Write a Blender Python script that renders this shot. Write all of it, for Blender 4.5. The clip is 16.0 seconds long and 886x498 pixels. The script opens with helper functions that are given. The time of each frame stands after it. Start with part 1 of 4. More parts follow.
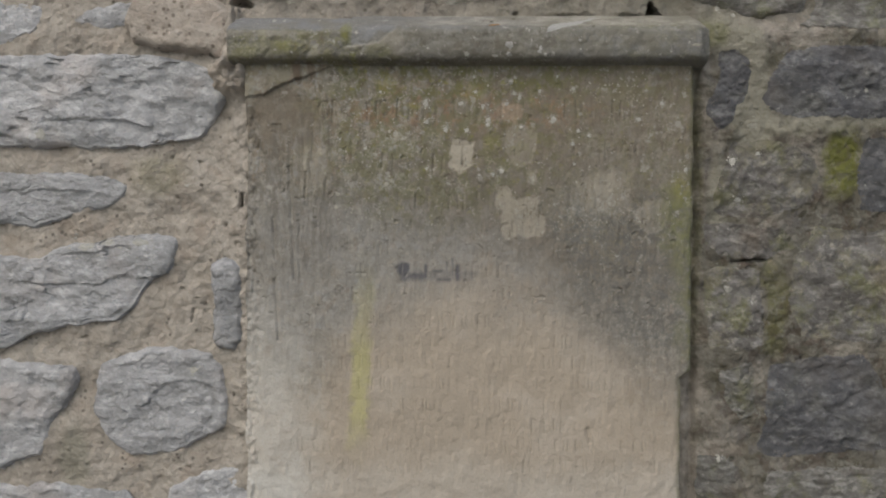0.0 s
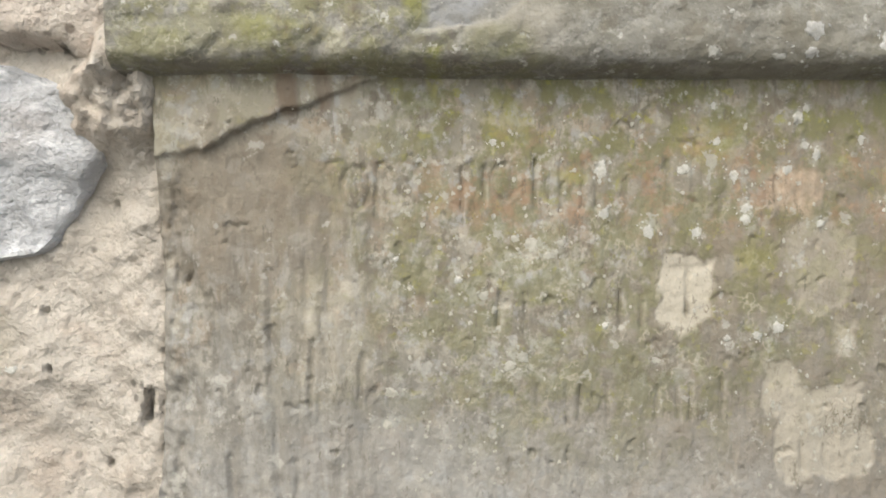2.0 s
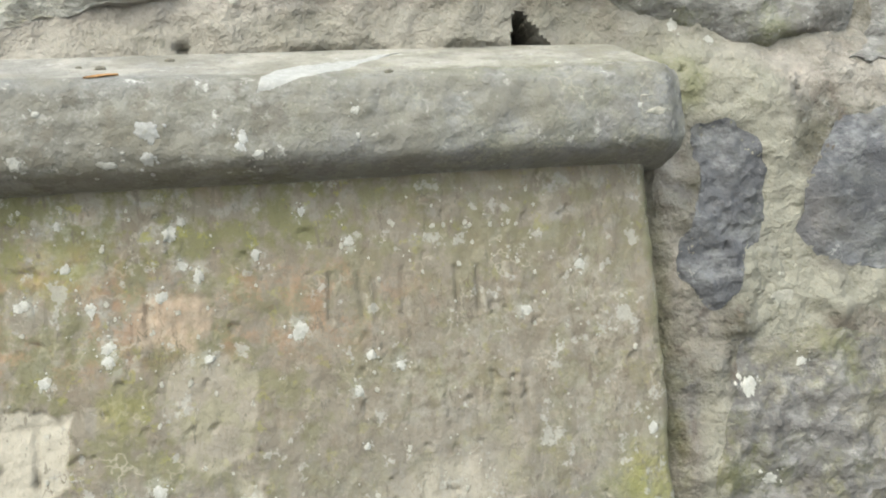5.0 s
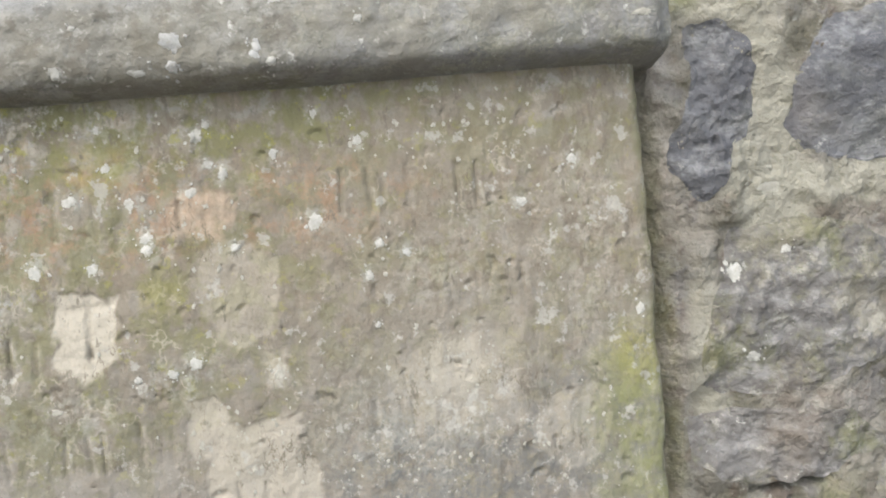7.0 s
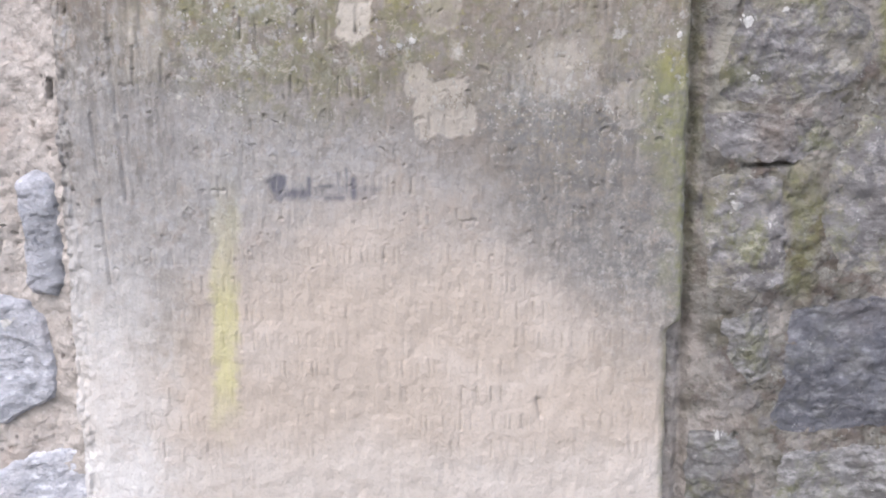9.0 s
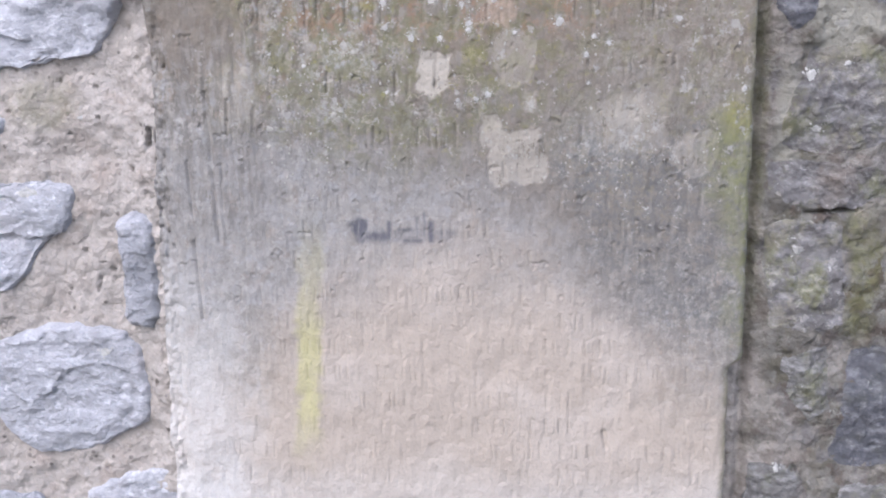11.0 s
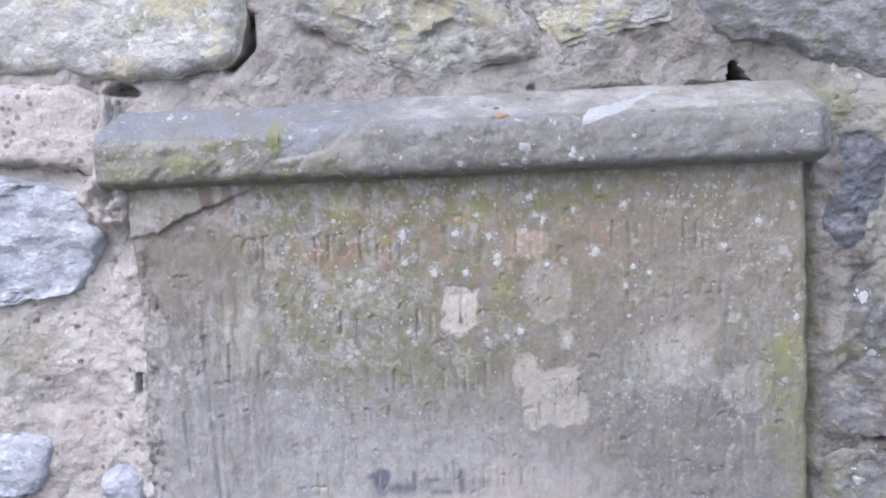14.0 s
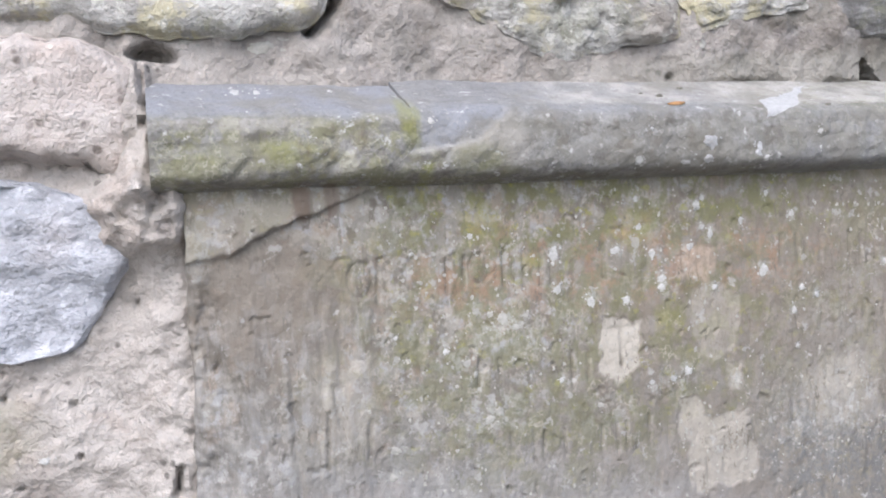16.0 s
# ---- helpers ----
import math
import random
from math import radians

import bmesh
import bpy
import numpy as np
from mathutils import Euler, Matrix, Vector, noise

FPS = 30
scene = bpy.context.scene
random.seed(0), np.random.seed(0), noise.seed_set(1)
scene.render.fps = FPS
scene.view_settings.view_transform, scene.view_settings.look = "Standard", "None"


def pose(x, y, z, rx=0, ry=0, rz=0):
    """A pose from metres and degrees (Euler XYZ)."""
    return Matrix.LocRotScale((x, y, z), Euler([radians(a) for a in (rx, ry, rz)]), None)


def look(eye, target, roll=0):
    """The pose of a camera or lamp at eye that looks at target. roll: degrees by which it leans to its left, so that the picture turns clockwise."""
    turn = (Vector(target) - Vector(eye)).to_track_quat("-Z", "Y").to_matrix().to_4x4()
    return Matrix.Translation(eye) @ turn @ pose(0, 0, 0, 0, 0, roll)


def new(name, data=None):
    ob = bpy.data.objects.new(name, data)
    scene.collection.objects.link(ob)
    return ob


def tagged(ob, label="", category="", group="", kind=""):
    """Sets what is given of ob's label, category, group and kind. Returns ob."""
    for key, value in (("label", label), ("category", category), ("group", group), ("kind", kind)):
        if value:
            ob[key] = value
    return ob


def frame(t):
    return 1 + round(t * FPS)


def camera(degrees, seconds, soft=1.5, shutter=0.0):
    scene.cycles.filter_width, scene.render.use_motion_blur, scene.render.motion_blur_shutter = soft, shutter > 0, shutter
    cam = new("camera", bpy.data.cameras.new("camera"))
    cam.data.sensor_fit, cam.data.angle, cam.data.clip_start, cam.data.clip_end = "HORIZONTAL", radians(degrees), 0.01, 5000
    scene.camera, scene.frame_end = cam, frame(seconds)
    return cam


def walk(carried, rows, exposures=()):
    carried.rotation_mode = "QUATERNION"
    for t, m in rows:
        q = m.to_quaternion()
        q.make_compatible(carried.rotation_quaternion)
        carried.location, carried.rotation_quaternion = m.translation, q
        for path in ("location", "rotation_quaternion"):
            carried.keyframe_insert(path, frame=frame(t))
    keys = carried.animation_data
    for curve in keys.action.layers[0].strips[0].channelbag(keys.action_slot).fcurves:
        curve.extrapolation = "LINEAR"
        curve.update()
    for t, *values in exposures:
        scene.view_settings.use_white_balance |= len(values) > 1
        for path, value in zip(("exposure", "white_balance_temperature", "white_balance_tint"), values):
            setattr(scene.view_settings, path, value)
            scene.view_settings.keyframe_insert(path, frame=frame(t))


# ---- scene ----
cam = camera(53.2, 16.0, soft=2.0)
METRES, EYE, TILT, LEAN, TURN = 2.4, 1.5, -2.4, 0.0, 0.4
ROWS = [
    (0.0, 0.0, 0.0, 0.0, 0.0, 0.0, -0.0),
    (0.5, -0.0248, 0.1187, 0.0183, -2.41, 1.52, 0.15),
    (1.0, -0.0612, 0.2142, 0.0385, -6.62, 1.5, 0.64),
    (1.5, -0.0757, 0.2766, 0.0529, -7.94, 1.45, 1.22),
    (2.0, -0.0733, 0.3197, 0.0677, -5.79, 0.38, 0.96),
    (2.5, -0.0658, 0.3396, 0.069, -3.7, 1.24, 0.52),
    (3.0, -0.0514, 0.3476, 0.0742, -2.65, 1.7, 0.44),
    (3.5, -0.0204, 0.3482, 0.0755, -4.26, 4.21, 1.33),
    (4.0, 0.0235, 0.3472, 0.0773, -9.27, 5.13, 3.32),
    (4.5, 0.05, 0.3437, 0.0801, -12.21, 4.59, 5.11),
    (7.0, 0.064, 0.3205, 0.0712, -8.92, -0.65, 5.82),
    (7.5, 0.0561, 0.2817, 0.0509, -4.77, -2.36, 3.83),
    (8.0, 0.0566, 0.2124, 0.0226, -1.03, -4.83, 1.36),
    (8.5, 0.0567, 0.1765, 0.0089, 0.4, -7.15, 0.81),
    (11.0, 0.0413, 0.1378, 0.034, 3.7, -7.95, 0.77),
    (11.5, 0.0383, 0.1372, 0.0434, 4.82, -6.73, 0.61),
    (12.0, 0.0351, 0.1374, 0.0484, 5.3, -5.88, 0.56),
    (12.5, 0.0322, 0.1377, 0.0546, 5.13, -6.04, 0.41),
    (13.0, 0.0278, 0.1389, 0.0645, 3.69, -8.35, -0.27),
    (13.5, 0.0217, 0.1489, 0.0861, 1.94, -6.74, 0.79),
    (14.0, 0.0082, 0.1806, 0.101, 0.27, -2.98, 2.62),
    (14.5, -0.0205, 0.2216, 0.1046, -3.22, -0.24, 3.41),
    (15.0, -0.051, 0.2503, 0.1038, -8.53, 0.02, 3.25),
    (15.5, -0.0924, 0.2725, 0.1015, -14.37, -0.63, 3.1),
    (16.0, -0.1299, 0.287, 0.0923, -18.3, 0.0, 3.48),
]
EXPOSURES = [
    (0.0, -0.15, 6550, 5),
    (0.5, 0.35, 6550, 4),
    (1.0, 0.75, 6550, 1),
    (1.5, 0.91, 6600, 4),
    (2.5, 1.05, 6650, 2),
    (3.5, 0.98, 6600, 0),
    (4.5, 1.17, 6400, -2),
    (7.0, 1.19, 6230, 5),
    (7.5, 1.28, 6130, 6),
    (8.0, 1.27, 5900, 11),
    (8.5, 1.02, 5850, 14),
    (11.0, 0.90, 5600, 16),
    (12.0, 1.0, 5400, 18),
    (14.0, 1.0, 5350, 16),
    (14.5, 0.97, 5250, 17),
    (15.0, 0.91, 5420, 15),
    (15.5, 1.02, 5650, 13),
    (16.0, 1.09, 5720, 12),
]
walk(cam, [(t, pose(0, 0, EYE, TILT, LEAN, TURN) @ pose(METRES * x, METRES * y, METRES * z, 90 + pitch, roll, yaw)) for t, x, y, z, yaw, pitch, roll in ROWS], EXPOSURES)

# ---------------------------------------------------------------- world and light
world = bpy.data.worlds.new("overcast_sky")
scene.world = world
world.use_nodes = True
SUN_ELEV, SUN_AZ = radians(48), radians(206)
sky = world.node_tree.nodes.new("ShaderNodeTexSky")
sky.sky_type, sky.sun_disc = "NISHITA", False
sky.sun_elevation, sky.sun_rotation = SUN_ELEV, SUN_AZ
sky.air_density, sky.dust_density, sky.ozone_density = 1.0, 5.0, 1.0
background = world.node_tree.nodes["Background"]
background.inputs["Strength"].default_value = 0.15
world.node_tree.links.new(sky.outputs["Color"], background.inputs["Color"])

sun = new("sun", bpy.data.lights.new("sun", "SUN"))
sun.data.energy, sun.data.angle, sun.data.color = 1.5, radians(90), (1.0, 0.99, 0.975)
sun.matrix_world = look((-1.6, -2.0, 5.6), (0.0, 1.3, 1.5))


# ---------------------------------------------------------------- noise
TABLES = {}


def perlin(x, z, seed=0):
    """Smooth noise of about -1 to 1 on arrays."""
    if seed not in TABLES:
        TABLES[seed] = np.random.RandomState(seed + 11).rand(256, 256) * 2 * np.pi
    angle = TABLES[seed]
    x, z = np.asarray(x, float), np.asarray(z, float)
    ix, iz = np.floor(x).astype(int), np.floor(z).astype(int)
    fx, fz = x - ix, z - iz
    ux, uz = fx * fx * fx * (fx * (fx * 6 - 15) + 10), fz * fz * fz * (fz * (fz * 6 - 15) + 10)

    def corner(dx, dz):
        a = angle[(ix + dx) % 256, (iz + dz) % 256]
        return np.cos(a) * (fx - dx) + np.sin(a) * (fz - dz)

    low = corner(0, 0) * (1 - ux) + corner(1, 0) * ux
    high = corner(0, 1) * (1 - ux) + corner(1, 1) * ux
    return 1.6 * (low * (1 - uz) + high * uz)


def fbm(x, z, size, octaves=4, seed=0, stretch=1.0, gain=0.5):
    """Layered noise with features of about size metres; stretch makes them taller."""
    total, amount, f = 0.0, 1.0, 1.0 / size
    for k in range(octaves):
        total = total + amount * perlin(x * f + 7.3 * k, z * f / stretch + 3.1 * k, seed + k)
        amount, f = amount * gain, f * 2.03
    return total


def step(a, b, v):
    v = np.clip((v - a) / (b - a), 0, 1)
    return v * v * (3 - 2 * v)


def blob(x, z, cx, cz, rx, rz, edge=0.35):
    """1 inside an ellipse, falling to 0 over its edge."""
    return 1 - step(1 - edge, 1 + edge, np.hypot((x - cx) / rx, (z - cz) / rz))


def outline(x, z, corners, soft):
    """1 inside a polygon, 0 outside, with an edge of the given softness in metres."""
    inside, near = np.zeros(x.shape, bool), np.full(x.shape, 9.0)
    for (ax, az), (bx, bz) in zip(corners, corners[1:] + corners[:1]):
        dx, dz = bx - ax, bz - az
        t = np.clip(((x - ax) * dx + (z - az) * dz) / (dx * dx + dz * dz + 1e-12), 0, 1)
        near = np.minimum(near, np.hypot(x - ax - t * dx, z - az - t * dz))
        if dz:
            inside ^= ((az > z) != (bz > z)) & (x < ax + (z - az) * dx / dz)
    return step(-soft, soft, np.where(inside, near, -near))


def stroke(x, z, a, b, width):
    """Closeness to a line from a to b: 1 on it, 0 far off."""
    ax, az = a
    dx, dz = b[0] - ax, b[1] - az
    t = np.clip(((x - ax) * dx + (z - az) * dz) / (dx * dx + dz * dz + 1e-12), 0, 1)
    return np.exp(-(((x - ax - t * dx) ** 2 + (z - az - t * dz) ** 2) / width ** 2))


# ---------------------------------------------------------------- mesh helpers
def link_mesh(name, verts, faces, material, parent=None, label="", smooth=True, masks=None):
    data = bpy.data.meshes.new(name)
    data.from_pydata(verts, [], faces)
    data.materials.append(material)
    if smooth:
        data.polygons.foreach_set("use_smooth", [True] * len(data.polygons))
        data.set_sharp_from_angle(angle=radians(58))
    for key, values in (masks or {}).items():
        data.attributes.new(key, "FLOAT", "POINT").data.foreach_set("value", np.asarray(values, dtype=np.float32).ravel())
    data.update()
    ob = new(name, data)
    if parent:
        ob.parent = parent
    if label:
        tagged(ob, label)
    return ob


def sheet(x, y, z, flip=False):
    """Vertices and faces of a grid given as 2D arrays."""
    rows, cols = x.shape
    verts = np.stack([x, y, z], -1).reshape(-1, 3).tolist()
    n = np.arange(rows * cols).reshape(rows, cols)
    quad = np.stack([n[:-1, :-1], n[:-1, 1:], n[1:, 1:], n[1:, :-1]], -1).reshape(-1, 4)
    return verts, (quad[:, ::-1] if flip else quad).tolist()


def rim(x, y, z, back):
    """The grid with a border that runs straight back to y = back."""
    x, z = np.pad(x, 1, "edge"), np.pad(z, 1, "edge")
    return x, np.pad(y, 1, constant_values=back), z


# ---------------------------------------------------------------- materials
def nodes_of(name):
    mat = bpy.data.materials.new(name)
    mat.use_nodes = True
    return mat, mat.node_tree.nodes, mat.node_tree.links


class Shade:
    """Small helper that builds a node material from mixes."""

    def __init__(self, name, roughness=0.9):
        self.mat, self.nodes, self.links = nodes_of(name)
        self.out = self.nodes["Principled BSDF"]
        self.out.inputs["Roughness"].default_value = roughness
        self.out.inputs["Specular IOR Level"].default_value = 0.25
        self.place = self.nodes.new("ShaderNodeNewGeometry").outputs["Position"]
        self.colour = None

    def noise(self, size, detail=6.0, rough=0.6, stretch=(1, 1, 1), shift=0.0, low=0.35, high=0.65, lo=0.0, hi=1.0):
        m = self.nodes.new("ShaderNodeMapping")
        m.inputs["Scale"].default_value = stretch
        m.inputs["Location"].default_value = (shift, shift * 0.7, shift * 1.3)
        self.links.new(self.place, m.inputs["Vector"])
        n = self.nodes.new("ShaderNodeTexNoise")
        n.inputs["Scale"].default_value = 1.0 / size
        n.inputs["Detail"].default_value = detail
        n.inputs["Roughness"].default_value = rough
        self.links.new(m.outputs["Vector"], n.inputs["Vector"])
        return self.span(n.outputs["Fac"], low, high, lo, hi)

    def veins(self, size, width, shift=0.0, stretch=(1, 1, 1)):
        """Thin winding threads where a noise crosses its mean."""
        fac = self.noise(size, 3, 0.6, stretch, shift, 0.0, 1.0)
        return self.span(self.times(self.times(fac, 0.5, "SUBTRACT"), 0.0, "ABSOLUTE"), 0.2 * width, width, 1.0, 0.0)

    def cells(self, size, low, high, lo=1.0, hi=0.0, shift=0.0):
        """Small round specks: 1 near the middle of random cells."""
        m = self.nodes.new("ShaderNodeMapping")
        m.inputs["Location"].default_value = (shift, 0.3 * shift, shift)
        self.links.new(self.place, m.inputs["Vector"])
        v = self.nodes.new("ShaderNodeTexVoronoi")
        v.inputs["Scale"].default_value = 1.0 / size
        self.links.new(m.outputs["Vector"], v.inputs["Vector"])
        return self.span(v.outputs["Distance"], low, high, lo, hi)

    def span(self, value, low, high, lo=0.0, hi=1.0):
        r = self.nodes.new("ShaderNodeMapRange")
        r.interpolation_type = "SMOOTHSTEP"
        for key, v in zip(("From Min", "From Max", "To Min", "To Max"), (low, high, lo, hi)):
            r.inputs[key].default_value = v
        self.links.new(value, r.inputs["Value"])
        return r.outputs["Result"]

    def mask(self, key):
        a = self.nodes.new("ShaderNodeAttribute")
        a.attribute_name = key
        return a.outputs["Fac"]

    def times(self, a, b, operation="MULTIPLY"):
        m = self.nodes.new("ShaderNodeMath")
        m.operation = operation
        for socket, v in zip(m.inputs, (a, b)):
            if isinstance(v, (int, float)):
                socket.default_value = v
            else:
                self.links.new(v, socket)
        return m.outputs["Value"]

    def mix(self, factor, colour, blend="MIX"):
        m = self.nodes.new("ShaderNodeMix")
        m.data_type, m.blend_type = "RGBA", blend
        if isinstance(factor, (int, float)):
            m.inputs["Factor"].default_value = factor
        else:
            self.links.new(factor, m.inputs["Factor"])
        if isinstance(self.colour, tuple):
            m.inputs["A"].default_value = (*self.colour, 1)
        else:
            self.links.new(self.colour, m.inputs["A"])
        m.inputs["B"].default_value = (*colour, 1)
        self.colour = m.outputs["Result"]
        return self

    def vary(self, amount=0.25):
        """Each piece a little lighter or darker than the next."""
        info = self.nodes.new("ShaderNodeObjectInfo")
        hsv = self.nodes.new("ShaderNodeHueSaturation")
        self.links.new(self.colour, hsv.inputs["Color"])
        self.links.new(self.span(info.outputs["Random"], 0, 1, 1 - amount, 1 + amount), hsv.inputs["Value"])
        self.colour = hsv.outputs["Color"]
        return self

    def done(self, bumps):
        normal = None
        for height, distance in bumps:
            b = self.nodes.new("ShaderNodeBump")
            b.inputs["Distance"].default_value = distance
            b.inputs["Strength"].default_value = 1.0
            self.links.new(height, b.inputs["Height"])
            if normal:
                self.links.new(normal, b.inputs["Normal"])
            normal = b.outputs["Normal"]
        if normal:
            self.links.new(normal, self.out.inputs["Normal"])
        self.links.new(self.colour, self.out.inputs["Base Color"])
        return self.mat


def slate(name, dark, mid, light, warm, moss=0.0, speck=0.5, cover=0.48, relief=0.0040, crusty=0.0):
    s = Shade(name, 0.82)
    s.colour = dark
    s.mix(s.noise(0.07, 5, 0.6), mid)
    s.mix(s.noise(0.022, 8, 0.7, stretch=(1, 1, 1.8), shift=3, low=cover, high=cover + 0.2), light)
    s.mix(s.noise(0.11, 4, 0.5, shift=9, low=0.52, high=0.72, hi=0.65), warm)
    s.mix(s.noise(0.03, 8, 0.8, shift=19, low=0.52, high=0.62, hi=0.4), tuple(0.5 * (a + c) for a, c in zip(mid, light)))
    s.mix(s.noise(0.026, 8, 0.8, shift=24, low=0.53, high=0.63, hi=0.45), tuple(0.85 * c for c in dark))
    if moss:
        s.mix(s.noise(0.06, 7, 0.75, shift=21, low=0.48, high=0.66, hi=moss), (0.11, 0.115, 0.035))
    s.mix(s.noise(0.013, 6, 0.8, shift=14, low=0.62, high=0.69, hi=0.8 * speck), (0.46, 0.46, 0.435))
    s.mix(s.noise(0.009, 5, 0.68, shift=91, low=0.58, high=0.64, hi=0.3), tuple(min(0.62, 1.05 * c) for c in light))
    s.mix(s.noise(0.007, 5, 0.68, stretch=(0.6, 1, 1.2), shift=95, low=0.59, high=0.66, hi=0.4), tuple(0.6 * c for c in dark))
    if crusty:
        s.mix(s.noise(0.05, 6, 0.7, shift=141, low=0.50, high=0.60, hi=crusty), (0.30, 0.275, 0.175))
        s.mix(s.noise(0.018, 6, 0.75, shift=144, low=0.56, high=0.62, hi=crusty), (0.43, 0.42, 0.37))
    s.vary(0.14)
    return s.done([(s.noise(0.028, 6, 0.66, stretch=(1, 1, 1.35), low=0.2, high=0.8), relief), (s.noise(0.005, 3, 0.6, low=0.2, high=0.8), 0.0010)])


SLATE_BLUE = slate("blue_grey_slate", (0.235, 0.240, 0.252), (0.325, 0.330, 0.348), (0.435, 0.440, 0.465), (0.315, 0.292, 0.285))
SLATE_TOP = slate("lichened_grey_stone", (0.215, 0.206, 0.189), (0.284, 0.275, 0.249), (0.404, 0.391, 0.357), (0.258, 0.228, 0.181), moss=0.6, speck=0.8, crusty=0.75, relief=0.003)
SLATE_CRUSTED = slate("crumbling_lichened_stone", (0.178, 0.170, 0.155), (0.263, 0.256, 0.232), (0.356, 0.348, 0.321), (0.263, 0.224, 0.185), moss=0.35, speck=0.9, cover=0.42, crusty=0.8)
SLATE_RIGHT = slate("damp_grey_stone", (0.085, 0.082, 0.078), (0.117, 0.113, 0.108), (0.198, 0.195, 0.188), (0.121, 0.101, 0.084), moss=0.45, speck=0.8, cover=0.44, relief=0.0020)
SLATE_MOTTLED = slate("mottled_lichened_stone", (0.089, 0.084, 0.081), (0.126, 0.121, 0.119), (0.195, 0.189, 0.186), (0.113, 0.092, 0.071), moss=0.55, speck=0.9, cover=0.47, relief=0.0018, crusty=0.22)
SLATE_DARK = slate("dark_slate", (0.056, 0.057, 0.064), (0.084, 0.085, 0.093), (0.150, 0.151, 0.158), (0.095, 0.087, 0.084), moss=0.10, speck=0.5, relief=0.0018)


def sandy(name, base, pale, dull):
    s = Shade(name, 0.95)
    s.colour = base
    s.mix(s.noise(0.05, 6, 0.65), pale)
    s.mix(s.noise(0.016, 5, 0.66, shift=12, low=0.50, high=0.66, hi=0.55), tuple(0.76 * c for c in base))
    s.mix(s.noise(0.022, 6, 0.7, shift=15, low=0.52, high=0.68, hi=0.6), tuple(1.08 * c for c in pale))
    s.mix(s.noise(0.12, 4, 0.5, shift=6, low=0.5, high=0.72, hi=0.8), dull)
    s.mix(s.noise(0.07, 5, 0.6, shift=18, low=0.52, high=0.68, hi=0.5), tuple(c * k for c, k in zip(base, (1.04, 0.95, 0.90))))
    s.mix(s.times(s.cells(0.009, 0.08, 0.22, shift=2), s.noise(0.04, 3, shift=4, low=0.46, high=0.6, hi=0.6)), tuple(1.3 * c for c in pale))
    s.mix(s.times(s.cells(0.013, 0.16, 0.28, shift=8), s.noise(0.06, 3, shift=7, low=0.5, high=0.62, hi=0.8)), tuple(0.3 * c for c in base))
    s.mix(s.noise(0.008, 5, 0.66, shift=91, low=0.56, high=0.66, hi=0.45), tuple(1.15 * c for c in pale))
    s.mix(s.noise(0.006, 5, 0.66, shift=95, low=0.60, high=0.68, hi=0.45), tuple(0.52 * c for c in base))
    return s


s = sandy("lime_mortar", (0.270, 0.245, 0.218), (0.332, 0.307, 0.278), (0.237, 0.212, 0.187))
s.mix(s.times(s.mask("damp"), 0.95), (0.091, 0.086, 0.073))
s.mix(s.times(s.mask("damp"), s.noise(0.045, 5, 0.65, shift=51, low=0.48, high=0.58, hi=0.8)), (0.078, 0.073, 0.054))
s.mix(s.times(s.mask("damp"), s.noise(0.035, 5, 0.65, shift=54, low=0.53, high=0.60, hi=0.8)), (0.108, 0.102, 0.102))
s.mix(s.times(s.mask("damp"), s.noise(0.02, 6, 0.7, shift=4, low=0.50, high=0.58, hi=0.8)), (0.142, 0.136, 0.121))
s.mix(s.times(s.mask("damp"), s.noise(0.03, 5, 0.65, shift=44, low=0.52, high=0.60, hi=0.75)), (0.075, 0.059, 0.048))
s.mix(s.times(s.mask("damp"), s.noise(0.014, 6, 0.75, shift=58, low=0.60, high=0.65, hi=0.85)), (0.188, 0.184, 0.169))
s.mix(s.times(s.mask("damp"), s.noise(0.008, 5, 0.7, shift=61, low=0.58, high=0.64, hi=0.7)), (0.051, 0.048, 0.039))
s.mix(s.times(s.mask("pale"), s.noise(0.02, 6, 0.7, shift=64, low=0.25, high=0.5, lo=0.55)), (0.202, 0.195, 0.163))
s.mix(s.times(s.mask("pale"), s.noise(0.012, 5, 0.7, shift=66, low=0.55, high=0.62, hi=0.6)), (0.136, 0.130, 0.100))
s.mix(s.times(s.mask("moss"), s.noise(0.012, 5, 0.7, shift=11, low=0.25, high=0.6)), (0.100, 0.105, 0.027))
MORTAR = s.done([(s.noise(0.02, 6, 0.62, low=0.2, high=0.8), 0.0024), (s.noise(0.004, 3, 0.6, low=0.2, high=0.8), 0.0012)])

s = sandy("pink_sandstone", (0.317, 0.279, 0.248), (0.374, 0.342, 0.310), (0.274, 0.241, 0.212))
s.mix(s.times(s.cells(0.011, 0.20, 0.36, shift=31), s.noise(0.05, 3, shift=34, low=0.44, high=0.56, hi=0.85)), (0.120, 0.100, 0.085))
SANDSTONE = s.done([(s.noise(0.02, 6, 0.62, low=0.2, high=0.8), 0.0026), (s.noise(0.004, 3, 0.6, low=0.2, high=0.8), 0.0012)])

